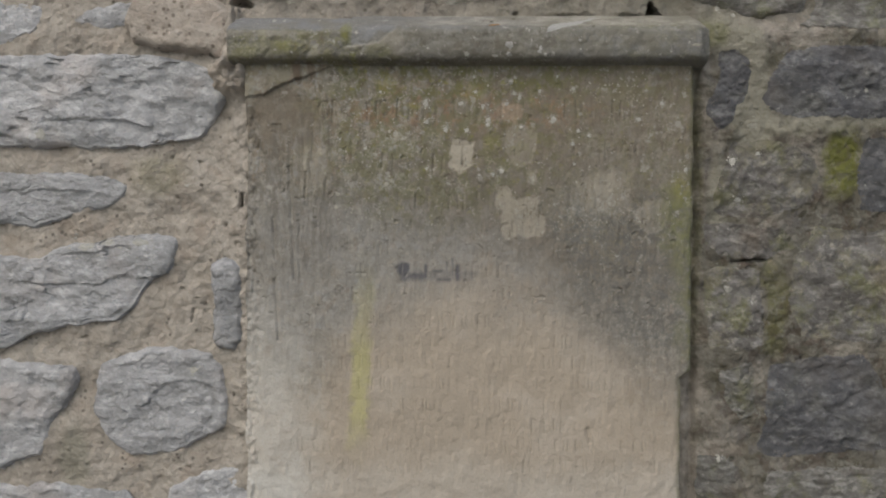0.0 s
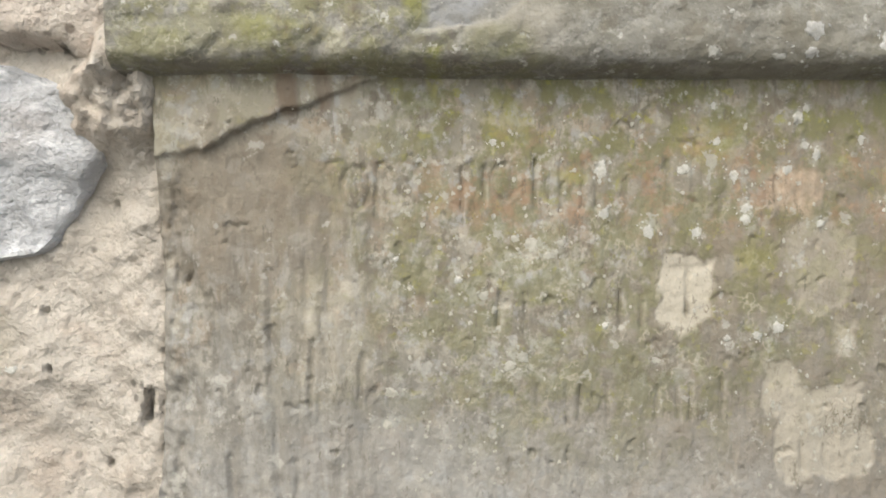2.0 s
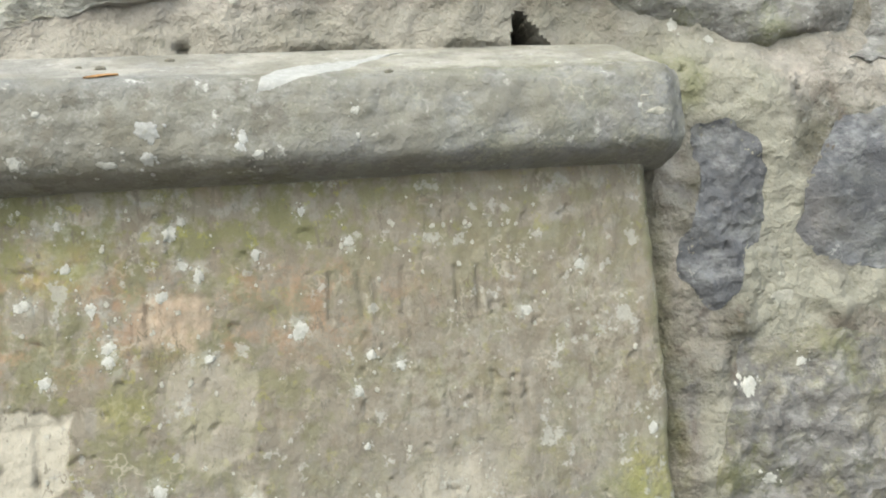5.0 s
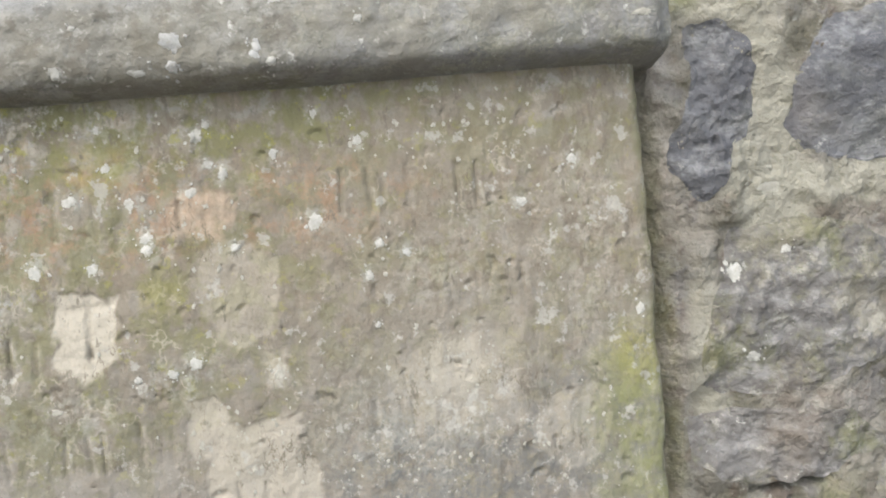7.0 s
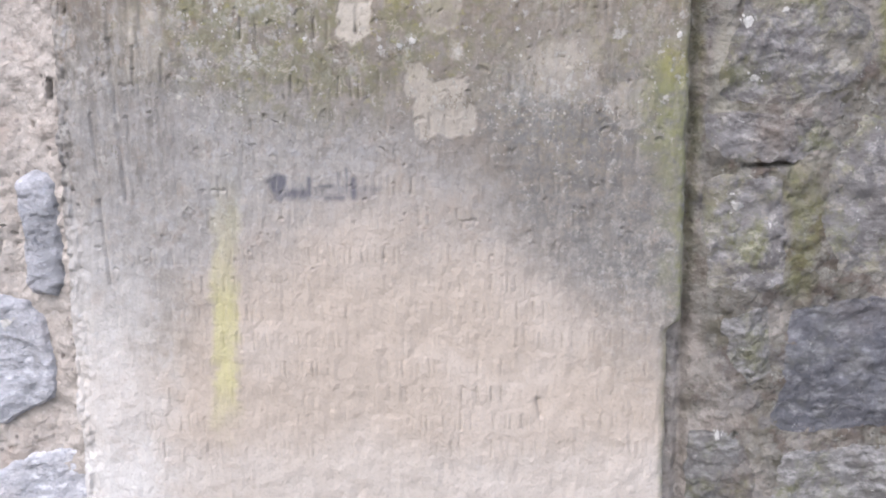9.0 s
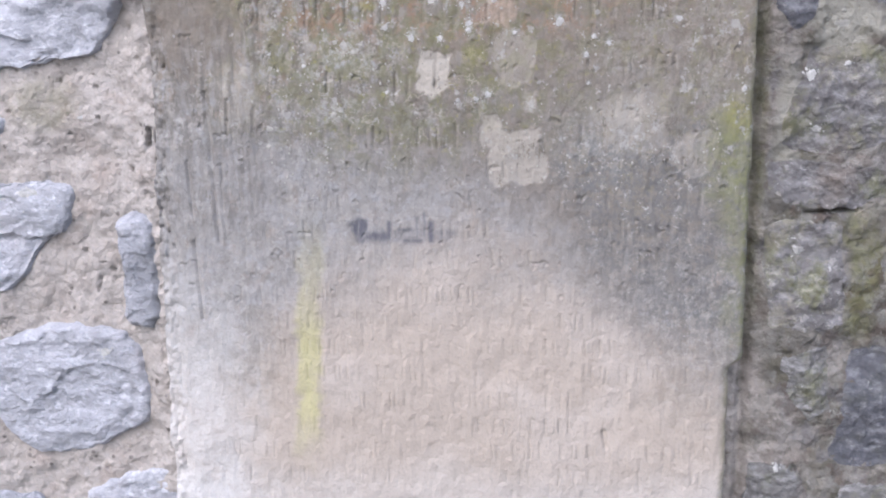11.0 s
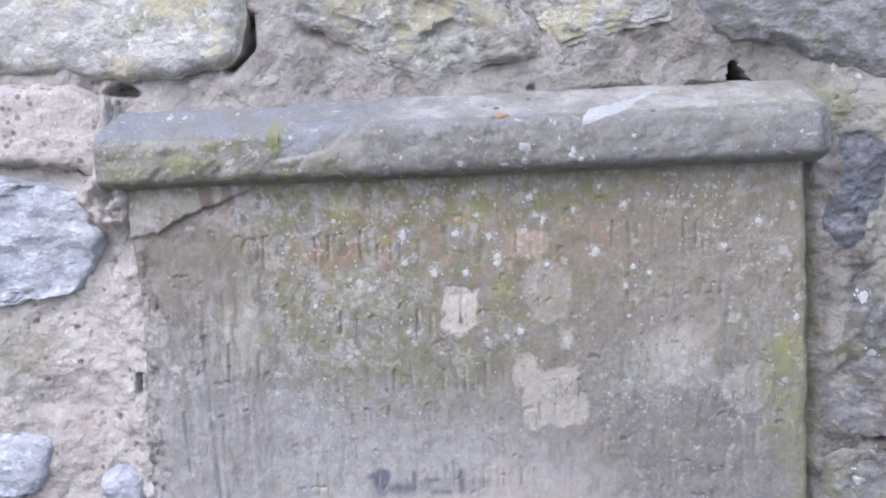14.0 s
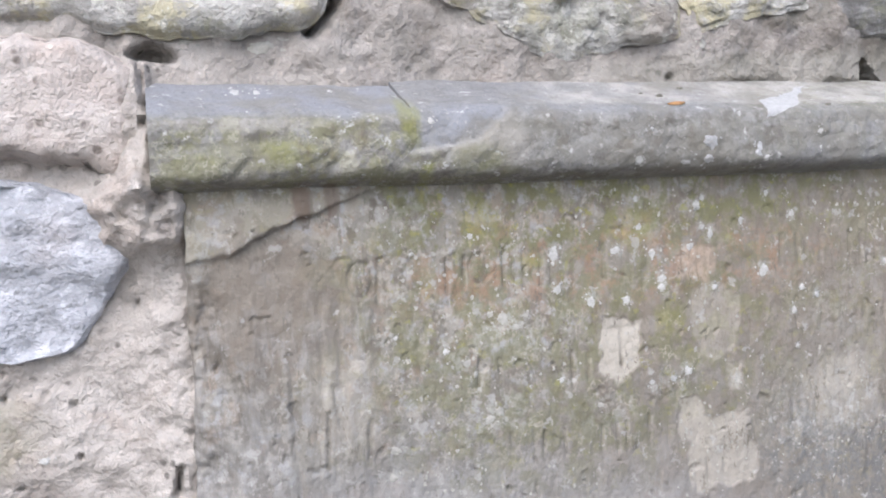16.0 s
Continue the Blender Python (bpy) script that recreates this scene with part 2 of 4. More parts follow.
# The slab: weathered sandstone with algae, rust and pale flaked patches.
s = Shade("weathered_slab_stone", 0.88)
s.colour = (0.150, 0.138, 0.117)
s.mix(s.noise(0.040, 4, 0.6), (0.195, 0.183, 0.160))
s.mix(s.noise(0.016, 4, 0.6, shift=61, low=0.50, high=0.58, hi=0.8), (0.245, 0.228, 0.195))
s.mix(s.noise(0.012, 4, 0.6, shift=5, low=0.54, high=0.60, hi=0.75), (0.235, 0.237, 0.235))
s.mix(s.noise(0.014, 4, 0.6, stretch=(1, 1, 0.7), shift=67, low=0.53, high=0.60, hi=0.75), (0.105, 0.090, 0.070))
s.mix(s.noise(0.018, 4, 0.6, shift=71, low=0.56, high=0.63, hi=0.42), (0.190, 0.140, 0.098))
s.mix(s.noise(0.008, 4, 0.65, stretch=(1.3, 1, 0.3), shift=8, low=0.56, high=0.64, hi=0.6), (0.092, 0.082, 0.066))
s.mix(s.noise(0.006, 4, 0.65, shift=83, low=0.58, high=0.64, hi=0.6), (0.30, 0.285, 0.25))
s.mix(s.times(s.mask("grey"), s.noise(0.03, 6, 0.7, shift=3, low=0.2, high=0.75, lo=0.3, hi=0.85)), (0.226, 0.223, 0.218))
s.mix(s.times(s.mask("brown"), 0.75), (0.140, 0.120, 0.097))
s.mix(s.times(s.mask("olive"), s.noise(0.018, 5, 0.65, shift=13, low=0.45, high=0.57, lo=0.05, hi=0.9)), (0.118, 0.115, 0.060))
s.mix(s.times(s.mask("olive"), s.noise(0.012, 5, 0.7, shift=53, low=0.58, high=0.64, hi=0.7)), (0.18, 0.175, 0.055))
s.mix(s.times(s.mask("rust"), s.noise(0.018, 7, 0.75, shift=17, low=0.46, high=0.62, hi=0.85)), (0.195, 0.130, 0.088))
s.mix(s.times(s.mask("granular"), s.noise(0.012, 6, 0.85, shift=23, low=0.40, high=0.58, hi=0.85)), (0.106, 0.105, 0.101))
s.mix(s.times(s.mask("granular"), s.noise(0.007, 5, 0.85, shift=31, low=0.57, high=0.66, hi=0.85)), (0.285, 0.28, 0.262))
s.mix(s.times(s.mask("sand"), s.noise(0.05, 6, 0.6, shift=19, low=0.15, high=0.5, lo=0.75)), (0.305, 0.266, 0.222))
s.mix(s.times(s.mask("sand"), s.noise(0.09, 4, 0.5, shift=27, low=0.5, high=0.7, hi=0.7)), (0.335, 0.30, 0.26))
# Whitened lower left: chalky stone, and haze painted into the colour.
s.mix(s.times(s.mask("chalk_haze"), s.noise(0.04, 6, 0.6, shift=29, low=0.2, high=0.6, lo=0.5)), (0.41, 0.40, 0.38))
s.mix(s.times(s.mask("pale"), s.noise(0.018, 6, 0.7, shift=37, low=0.2, high=0.5, lo=0.7)), (0.295, 0.272, 0.23))
s.mix(s.times(s.mask("pink"), s.noise(0.01, 5, 0.7, shift=39, low=0.3, high=0.6, lo=0.2, hi=0.9)), (0.265, 0.21, 0.16))
s.mix(s.times(s.mask("moss"), s.noise(0.014, 6, 0.75, shift=41, low=0.3, high=0.62)), (0.140, 0.143, 0.072))
s.mix(s.times(s.mask("algae"), s.noise(0.012, 6, 0.7, stretch=(1, 1, 0.3), shift=43, low=0.15, high=0.6, lo=0.4)), (0.34, 0.33, 0.15))
s.mix(s.times(s.mask("streak"), s.noise(0.011, 5, 0.65, stretch=(1, 1, 0.16), shift=73, low=0.40, high=0.64, hi=0.5)), (0.118, 0.108, 0.096))
s.mix(s.times(s.mask("streak"), s.noise(0.010, 5, 0.65, stretch=(1, 1, 0.22), shift=77, low=0.50, high=0.66, hi=0.45)), (0.235, 0.228, 0.216))
s.mix(s.times(s.mask("thread"), s.times(s.veins(0.016, 0.05, 101), s.noise(0.025, 4, shift=103, low=0.48, high=0.62, hi=0.6))), (0.275, 0.255, 0.212))
s.mix(s.times(s.mask("thread"), s.times(s.veins(0.007, 0.035, 104, (1, 1, 0.5)), s.noise(0.03, 3, shift=107, low=0.48, high=0.6, hi=0.9))), (0.105, 0.090, 0.066))
# Relief shading put into the colour: dark cuts, a pale lit edge on one side.
s.mix(s.times(s.mask("groove_shade"), s.noise(0.006, 4, 0.6, shift=131, low=0.3, high=0.6, lo=0.25, hi=0.7)), (0.098, 0.088, 0.068))
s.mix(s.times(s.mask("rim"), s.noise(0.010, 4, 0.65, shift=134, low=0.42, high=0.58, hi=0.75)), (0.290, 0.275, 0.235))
s.mix(s.times(s.mask("crust"), s.noise(0.0055, 5, 0.72, shift=111, low=0.45, high=0.58, hi=0.8)), (0.320, 0.325, 0.298))
s.mix(s.times(s.mask("gold"), s.noise(0.008, 5, 0.7, shift=113, low=0.38, high=0.52, hi=0.65)), (0.200, 0.190, 0.062))
s.mix(s.times(s.mask("tar"), s.noise(0.006, 5, 0.7, stretch=(1, 1, 0.3), shift=47, low=0.25, high=0.6, lo=0.35, hi=0.95)), (0.075, 0.076, 0.090))
s.mix(s.times(s.mask("drip"), 0.85), (0.105, 0.080, 0.060))
s.mix(s.times(s.mask("speck"), s.noise(0.015, 5, 0.68, shift=33, low=0.60, high=0.65, hi=0.7)), (0.265, 0.26, 0.24))
s.mix(s.times(s.mask("speck"), s.noise(0.007, 4, 0.8, stretch=(1, 1, 0.4), shift=57, low=0.60, high=0.66, hi=0.7)), (0.10, 0.09, 0.072))
s.mix(s.noise(0.0035, 4, 0.8, shift=2, low=0.34, high=0.5, lo=0.22, hi=0.0), (0.10, 0.09, 0.075))
SLAB = s.done([(s.noise(0.016, 5, 0.62, stretch=(1, 1, 0.6), low=0.2, high=0.8), 0.0014), (s.noise(0.0035, 3, 0.6, low=0.2, high=0.8), 0.0004)])

# The cornice: the same stone, greyer, with algae.
s = Shade("cornice_stone", 0.85)
s.colour = (0.123, 0.118, 0.105)
s.mix(s.noise(0.05, 6, 0.65), (0.162, 0.157, 0.142))
s.mix(s.noise(0.014, 5, 0.65, shift=81, low=0.52, high=0.58, hi=0.7), (0.193, 0.190, 0.179))
s.mix(s.noise(0.02, 7, 0.75, stretch=(0.85, 1, 1), shift=5, low=0.50, high=0.62, hi=0.45), (0.221, 0.215, 0.194))
s.mix(s.noise(0.018, 5, 0.65, shift=63, low=0.52, high=0.59, hi=0.8), (0.111, 0.102, 0.086))
s.mix(s.noise(0.007, 5, 0.65, stretch=(0.8, 1, 1), shift=85, low=0.57, high=0.63, hi=0.5), (0.094, 0.089, 0.078))
s.mix(s.noise(0.006, 5, 0.65, stretch=(0.85, 1, 1), shift=88, low=0.60, high=0.65, hi=0.55), (0.254, 0.250, 0.234))
s.mix(s.times(s.mask("olive"), s.noise(0.016, 6, 0.68, shift=13, low=0.44, high=0.58, hi=0.85)), (0.135, 0.131, 0.075))
s.mix(s.times(s.mask("olive"), s.noise(0.009, 5, 0.65, shift=23, low=0.56, high=0.63, hi=0.8)), (0.221, 0.217, 0.164))
s.mix(s.times(s.mask("blue"), s.noise(0.03, 6, 0.65, shift=14, low=0.3, high=0.6, lo=0.45)), (0.168, 0.172, 0.182))
s.mix(s.times(s.mask("rust"), s.noise(0.012, 6, 0.7, stretch=(1, 1, 0.25), shift=15, low=0.4, high=0.6)), (0.098, 0.072, 0.052))
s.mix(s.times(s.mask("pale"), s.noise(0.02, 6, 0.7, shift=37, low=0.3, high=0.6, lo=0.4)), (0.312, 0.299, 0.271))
s.mix(s.times(s.mask("moss"), s.noise(0.01, 6, 0.75, shift=41, low=0.25, high=0.55)), (0.164, 0.168, 0.045))
s.mix(s.noise(0.010, 5, 0.7, shift=33, low=0.60, high=0.68, hi=0.9), (0.344, 0.344, 0.328))
s.mix(s.noise(0.0035, 4, 0.8, shift=2, low=0.34, high=0.5, lo=0.4, hi=0.0), (0.074, 0.066, 0.057))
s.mix(s.noise(0.06, 5, 0.6, shift=121, low=0.48, high=0.62, hi=0.55), (0.139, 0.130, 0.107))
s.mix(s.times(s.mask("olive"), s.times(s.veins(0.012, 0.04, 124), s.noise(0.03, 3, shift=127, low=0.45, high=0.6, hi=0.7))), (0.238, 0.234, 0.184))
CORNICE = s.done([(s.noise(0.016, 5, 0.6, low=0.2, high=0.8), 0.0013), (s.noise(0.0035, 3, 0.6, low=0.2, high=0.8), 0.0005)])


def crust(name, base, pale):
    s = Shade(name, 0.95)
    s.colour = base
    s.mix(s.noise(0.004, 5, 0.7), pale)
    s.mix(s.noise(0.002, 3, 0.7, shift=5, low=0.3, high=0.45, lo=0.5, hi=0.0), (0.25, 0.24, 0.20))
    return s.done([(s.noise(0.0025, 5, 0.75, low=0.2, high=0.8), 0.0004)])


LICHEN = crust("white_lichen", (0.285, 0.282, 0.262), (0.36, 0.358, 0.338))
CHIP = crust("fresh_chipped_stone", (0.265, 0.265, 0.26), (0.33, 0.33, 0.325))
LICHEN_CREAM = crust("cream_lichen", (0.235, 0.228, 0.20), (0.305, 0.298, 0.265))

# Unseen ground, kept pale so that its bounce brightens undersides.
s = Shade("pale_bounce_ground", 0.95)
s.colour = (0.42, 0.40, 0.37)
s.mix(s.noise(0.03, 7, 0.7), (0.55, 0.53, 0.49))
s.mix(s.noise(0.6, 5, 0.6, shift=4), (0.48, 0.455, 0.41))
GROUND = s.done([(s.noise(0.05, 8, 0.7), 0.03)])

# ---------------------------------------------------------------- plan (metres; the wall faces -y)
FACE = 1.299            # front of the slab
SLAB_LEFT, SLAB_RIGHT, SLAB_TOP, SLAB_FOOT = -0.298, 0.357, 1.745, 0.42
WALL_BACK, WALL_TOP = 1.80, 2.55


def mortar_level(x, z):
    """The wall's mean surface: nearer the eye on one side of the slab than on the other."""
    side = 1.340 - 0.018 * step(0.30, 0.42, x)
    return side + (1.343 - side) * step(1.76, 1.81, z)


def rough_mortar(x, z):
    y = mortar_level(x, z)
    y = y - 0.0065 * fbm(x, z, 0.075, 4, 30) - 0.0017 * fbm(x, z, 0.016, 4, 36, gain=0.6)
    y = y - 0.0018 * step(0.25, 0.6, fbm(x, z, 0.05, 3, 45))
    y = y - step(0.37, 0.40, x) * step(1.80, 1.72, z) * (0.0018 * fbm(x, z, 0.035, 4, 56, gain=0.6) + 0.0011 * step(0.15, 0.4, fbm(x, z, 0.028, 3, 58)))
    pits = perlin(x / 0.014, z / 0.014, 41) + 0.5 * perlin(x / 0.03, z / 0.03, 42)
    return y + 0.006 * step(0.95, 1.25, pits)


# ---------------------------------------------------------------- ground
# added out of view as a reflector for the ledge's underside
g = np.linspace(-1, 1, 61)
g = np.sign(g) * np.abs(g) ** 3 * 300
gx, gy = np.meshgrid(g, g)
gz = 0.02 * fbm(gx, gy, 1.3, 3, 60)
tagged(link_mesh("ground", *sheet(gx, gy, gz), GROUND), "unseen ground below the wall, pale to bounce light up", "ground", kind="structure")

# ---------------------------------------------------------------- wall of mortar with bedded stones
xs = np.concatenate([np.arange(-3.0, -0.76, 0.03), np.arange(-0.76, 0.76, 0.0022), np.arange(0.76, 3.01, 0.03)])
zs = np.concatenate([np.arange(-0.15, 0.98, 0.03), np.arange(0.98, 1.99, 0.0022), np.arange(1.99, WALL_TOP + 0.01, 0.03)])
wx, wz = np.meshgrid(xs, zs)
wy = rough_mortar(wx, wz)
# pointing that swells towards the slab, and the joint against its far side
lump = fbm(wx, wz, 0.022, 4, 52, gain=0.6)
wy -= (0.019 + 0.004 * lump) * np.exp(-((wx - SLAB_LEFT + 0.006) / 0.026) ** 2) * step(1.735, 1.715, wz) * step(1.02, 1.2, wz)
# a rough dab of mortar under the end of the cornice and up its side
wy -= (0.030 + 0.006 * lump) * blob(wx + 0.004 * lump, wz, -0.322, 1.704, 0.034, 0.030, 0.6)
wy -= (0.024 + 0.004 * lump) * blob(wx, wz, -0.326, 1.760, 0.012, 0.052, 0.5)
wy += 0.010 * np.exp(-((wx - 0.366) / 0.006) ** 2) * step(1.74, 1.70, wz)
# open holes in the pointing
hole = (wz > 1.790) * (np.abs(wx - 0.3045 + 0.25 * (wz - 1.80)) < 0.0125 - 0.48 * np.maximum(wz - 1.793, 0)) * (wz < 1.815)
wy += 0.05 * hole
wy += 0.028 * blob(wx, wz + 0.25 * np.abs(wx + 0.313), -0.312, 1.8150, 0.015, 0.0055, 0.4)
wy += 0.03 * stroke(wx, wz, (-0.1795, 1.880), (-0.1800, 1.855), 0.0045)
wy += 0.03 * stroke(wx, wz, (-0.183, 1.850), (-0.201, 1.832), 0.0050)
wy += 0.010 * stroke(wx, wz, (-0.322, 1.806), (-0.3185, 1.775), 0.002)
wy += 0.014 * stroke(wx, wz, (-0.3095, 1.526), (-0.3125, 1.508), 0.0024)
wy += 0.006 * stroke(wx, wz, (-0.388, 1.352), (-0.392, 1.333), 0.0020)
wy += 0.012 * stroke(wx, wz, (0.425, 1.425), (0.475, 1.430), 0.003)
wy += 0.014 * stroke(wx, wz, (0.422, 1.222), (0.448, 1.240), 0.004)
wy += 0.005 * stroke(wx, wz, (0.12, 1.7945), (0.36, 1.792), 0.0022) * step(-0.4, 0.4, fbm(wx, wz, 0.05, 3, 90))
wy += 0.008 * blob(wx, wz, 0.100, 1.7975, 0.004, 0.003)
for k in range(46):
    px, pz = random.uniform(-0.5, -0.3), random.uniform(1.08, 1.82)
    wy += random.uniform(0.004, 0.010) * blob(wx, wz, px, pz, random.uniform(0.0012, 0.0032), random.uniform(0.0012, 0.0035), 0.6)
# bed for the slab and its cornice
bed = (wx > SLAB_LEFT + 0.004) & (wx < SLAB_RIGHT - 0.004 - 0.015 * (wz < 1.26)) & (wz > SLAB_FOOT + 0.01) & (wz < 1.735)
bed |= (wx > -0.313) & (wx < 0.366) & (wz > 1.724) & (wz < 1.787)
wy = np.where(bed, 1.44, wy)
n1, n2 = fbm(wx, wz, 0.05, 4, 70), fbm(wx, wz, 0.09, 4, 75)
damp = step(0.33, 0.40, wx + 0.02 * n1) * (0.55 + 0.45 * step(-0.6, 0.5, n2)) * step(1.80, 1.74, wz + 0.02 * n1) + 0.55 * step(0.12, 0.30, wx + 0.04 * n1) * step(1.77, 1.80, wz) + 0.30 * step(-0.29, -0.20, wx + 0.04 * n2) * step(0.30, 0.12, wx) * step(1.77, 1.80, wz) * (0.6 + 0.4 * step(-0.4, 0.4, n1))
pale = 0.9 * blob(wx + 0.012 * n1, wz, 0.452, 1.66, 0.030, 0.10) + 0.9 * blob(wx, wz + 0.01 * n1, 0.53, 1.632, 0.13, 0.014)
pale += 0.8 * blob(wx, wz, 0.400, 1.52, 0.015, 0.06) + 0.8 * blob(wx + 0.02 * n1, wz, 0.405, 1.765, 0.05, 0.03)
pale += 0.7 * blob(wx, wz + 0.008 * n1, -0.575, 1.12, 0.025, 0.05) + 0.4 * blob(wx, wz, 0.25, 1.80, 0.25, 0.02)
moss = 0.95 * blob(wx + 0.01 * n1, wz, 0.585, 1.572, 0.028, 0.05) + 0.45 * blob(wx + 0.01 * n1, wz, 0.486, 1.36, 0.02, 0.075)
moss += 0.35 * blob(wx, wz, 0.366, 1.50, 0.012, 0.22) + 0.3 * blob(wx + 0.01 * n1, wz, -0.44, 1.555, 0.04, 0.03)
moss += 0.5 * blob(wx + 0.01 * n1, wz, 0.385, 1.765, 0.035, 0.02)
bx, by, bz = rim(wx, wy, wz, WALL_BACK)
edged = [np.pad(np.clip(m, 0, 1), 1, "edge") for m in (damp, pale, moss)]
verts, faces = sheet(bx, by, bz)
last_row, last_col = bx.shape[0] - 1, bx.shape[1]
faces.append((last_row * last_col, last_row * last_col + last_col - 1, last_col - 1, 0))
wall = link_mesh("wall_1", verts, faces, MORTAR, masks=dict(zip(("damp", "pale", "moss"), edged)))
tagged(wall, "old rubble wall of grey stones in sandy lime mortar", "wall", kind="structure")


# ---------------------------------------------------------------- bedded stones
def rubble(corners, material, proud=0.016, seed=0, flake=0.5, lean=0.0, label="", fine=True, name="rubble_stone", sharp=0.006, ledges=()):
    """A bedded stone with the given corners (x, z): a broken face with cleft steps, rough edges and a body that goes back into the wall."""
    count, rings = (132, 40) if fine else (30, 7)
    p = np.array(corners, float)
    seg = np.hypot(*(np.roll(p, -1, 0) - p).T)
    along = np.concatenate([[0], np.cumsum(seg)])
    t = np.linspace(0, along[-1], count, endpoint=False)
    closed = np.vstack([p, p[:1]])
    e = np.stack([np.interp(t, along, closed[:, k]) for k in (0, 1)], 1)
    for _ in range(2 if fine else 1):
        e = 0.5 * e + 0.25 * (np.roll(e, 1, 0) + np.roll(e, -1, 0))
    e[:, 0] += 0.0035 * fbm(e[:, 0], e[:, 1], 0.022, 3, 80 + seed % 40)
    e[:, 1] += 0.0035 * fbm(e[:, 0], e[:, 1], 0.022, 3, 130 + seed % 40)
    c = e.mean(0)
    reach = np.hypot(*(e - c).T)
    level = mortar_level(*c)
    scale = 1 - (np.linspace(0, 1, rings) ** 1.35) * 0.985
    x = c[0] + scale[:, None] * (e[:, 0] - c[0])
    z = c[1] + scale[:, None] * (e[:, 1] - c[1])
    depth = np.full(x.shape, 9.0)
    for ex_, ez_ in e:
        depth = np.minimum(depth, np.hypot(x - ex_, z - ez_))
    depth = np.maximum(depth - 0.001, 0)
    ramp = 0.12 + 0.88 * (1 - np.exp(-depth / sharp))
    n = fbm(x, z, 0.11, 3, 180 + seed % 50, stretch=0.6)
    cutter = random.Random(seed * 7 + 3)
    facets = np.full_like(x, 0.006)
    warp = 0.012 * fbm(x, z, 0.04, 3, 290 + seed % 30)
    for _ in range(9):
        a, steep, ox, oz = cutter.uniform(0, 6.28), cutter.uniform(0.05, 0.30), cutter.uniform(-0.6, 0.6), cutter.uniform(-0.6, 0.6)
        fx, fz = x - c[0] - ox * np.ptp(e[:, 0]) / 2 + warp, z - c[1] - oz * np.ptp(e[:, 1]) / 2 + warp
        facets = np.minimum(facets, 0.003 - steep * (fx * math.cos(a) + fz * math.sin(a)))
    facets = np.maximum(facets, -0.010)
    spread = np.ptp(e[:, 0]) * np.ptp(e[:, 1])
    near, cleave = np.full_like(x, 9.0), np.zeros_like(x)
    for _ in range(int(max(4, min(70, spread / 0.0009))) if fine else 4):
        ox, oz = c[0] + cutter.uniform(-0.5, 0.5) * np.ptp(e[:, 0]), c[1] + cutter.uniform(-0.5, 0.5) * np.ptp(e[:, 1])
        gx, gz, lift = cutter.uniform(-0.26, 0.26), cutter.uniform(-0.34, 0.16), cutter.uniform(-0.0030, 0.0030)
        dist = np.hypot(0.6 * (x - ox) + warp, z - oz - 0.7 * warp)
        closer = dist < near
        cleave = np.where(closer, lift + gx * (x - ox) + gz * (z - oz), cleave)
        near = np.minimum(near, dist)
    facets = np.clip(facets - np.median(facets) + np.clip(cleave, -0.007, 0.007), -0.0045, 0.009)
    turn = cutter.uniform(-0.5, 0.5)
    strata = n * 1.5 + (z - c[1] + turn * (x - c[0])) * 14
    steps = np.floor(strata) + step(0.72, 0.98, strata - np.floor(strata))
    h = proud * ramp - lean * (z - c[1])
    fade = step(0, 0.006, depth)
    h = h + fade * (flake * (0.0028 * (steps - strata) + 0.8 * facets) + 0.004 * n + 0.0026 * fbm(x, z, 0.024, 4, 240 + seed % 50) * (0.3 + flake))
    for line, drop in ledges:
        lx, lz = zip(*line)
        under = step(-0.0006, 0.0014, np.interp(x + 0.4 * warp, lx, lz) + 0.35 * warp - z)
        h = h - drop * fade * under * step(lx[0] - 0.012, lx[0] + 0.006, x) * step(lx[-1] + 0.012, lx[-1] - 0.006, x)
    h = np.where(depth > 0.004, np.maximum(h, 0.0035 + 0.0015 * n), h)
    y = level - h
    if sharp > 0.013:
        # worn level with the pointing: the face follows the wall
        y = rough_mortar(x, z) - 0.0003 - 0.5 * proud * (1 - np.exp(-depth / sharp)) - fade * (0.0009 * fbm(x, z, 0.03, 4, 240 + seed % 50) + 0.2 * flake * facets)
    y = np.where(depth > 0.004, np.minimum(y, rough_mortar(x, z) - (0.0002 if sharp > 0.013 else 0.0015)), y)
    x, z = np.vstack([e[:, 0][None], x]), np.vstack([e[:, 1][None], z])
    y = np.vstack([np.full((1, count), level + 0.07), y])
    close = lambda a: np.hstack([a, a[:, :1]])
    verts, faces = sheet(close(x), close(y), close(z))
    verts.append((c[0], float(y[-1].mean()), c[1]))
    last, tip = (rings) * (count + 1), len(verts) - 1
    faces += [(last + k, last + k + 1, tip) for k in range(count)]
    ob = link_mesh(name, verts, [f[::-1] for f in faces], material, wall, label)
    return ob


# beside the slab, the paler side
rubble([(-0.79, 1.735), (-0.611, 1.736), (-0.504, 1.738), (-0.42, 1.733), (-0.348, 1.712), (-0.325, 1.678), (-0.34, 1.657), (-0.374, 1.607), (-0.421, 1.608), (-0.447, 1.597), (-0.549, 1.596), (-0.79, 1.597)], SLATE_BLUE, 0.0150, 1, 0.70, sharp=0.003, ledges=[([(-0.60, 1.640), (-0.485, 1.638), (-0.442, 1.621), (-0.425, 1.603)], 0.006), ([(-0.445, 1.660), (-0.40, 1.666), (-0.364, 1.664), (-0.347, 1.652), (-0.335, 1.664)], 0.006), ([(-0.52, 1.700), (-0.46, 1.694), (-0.42, 1.704)], 0.003)])
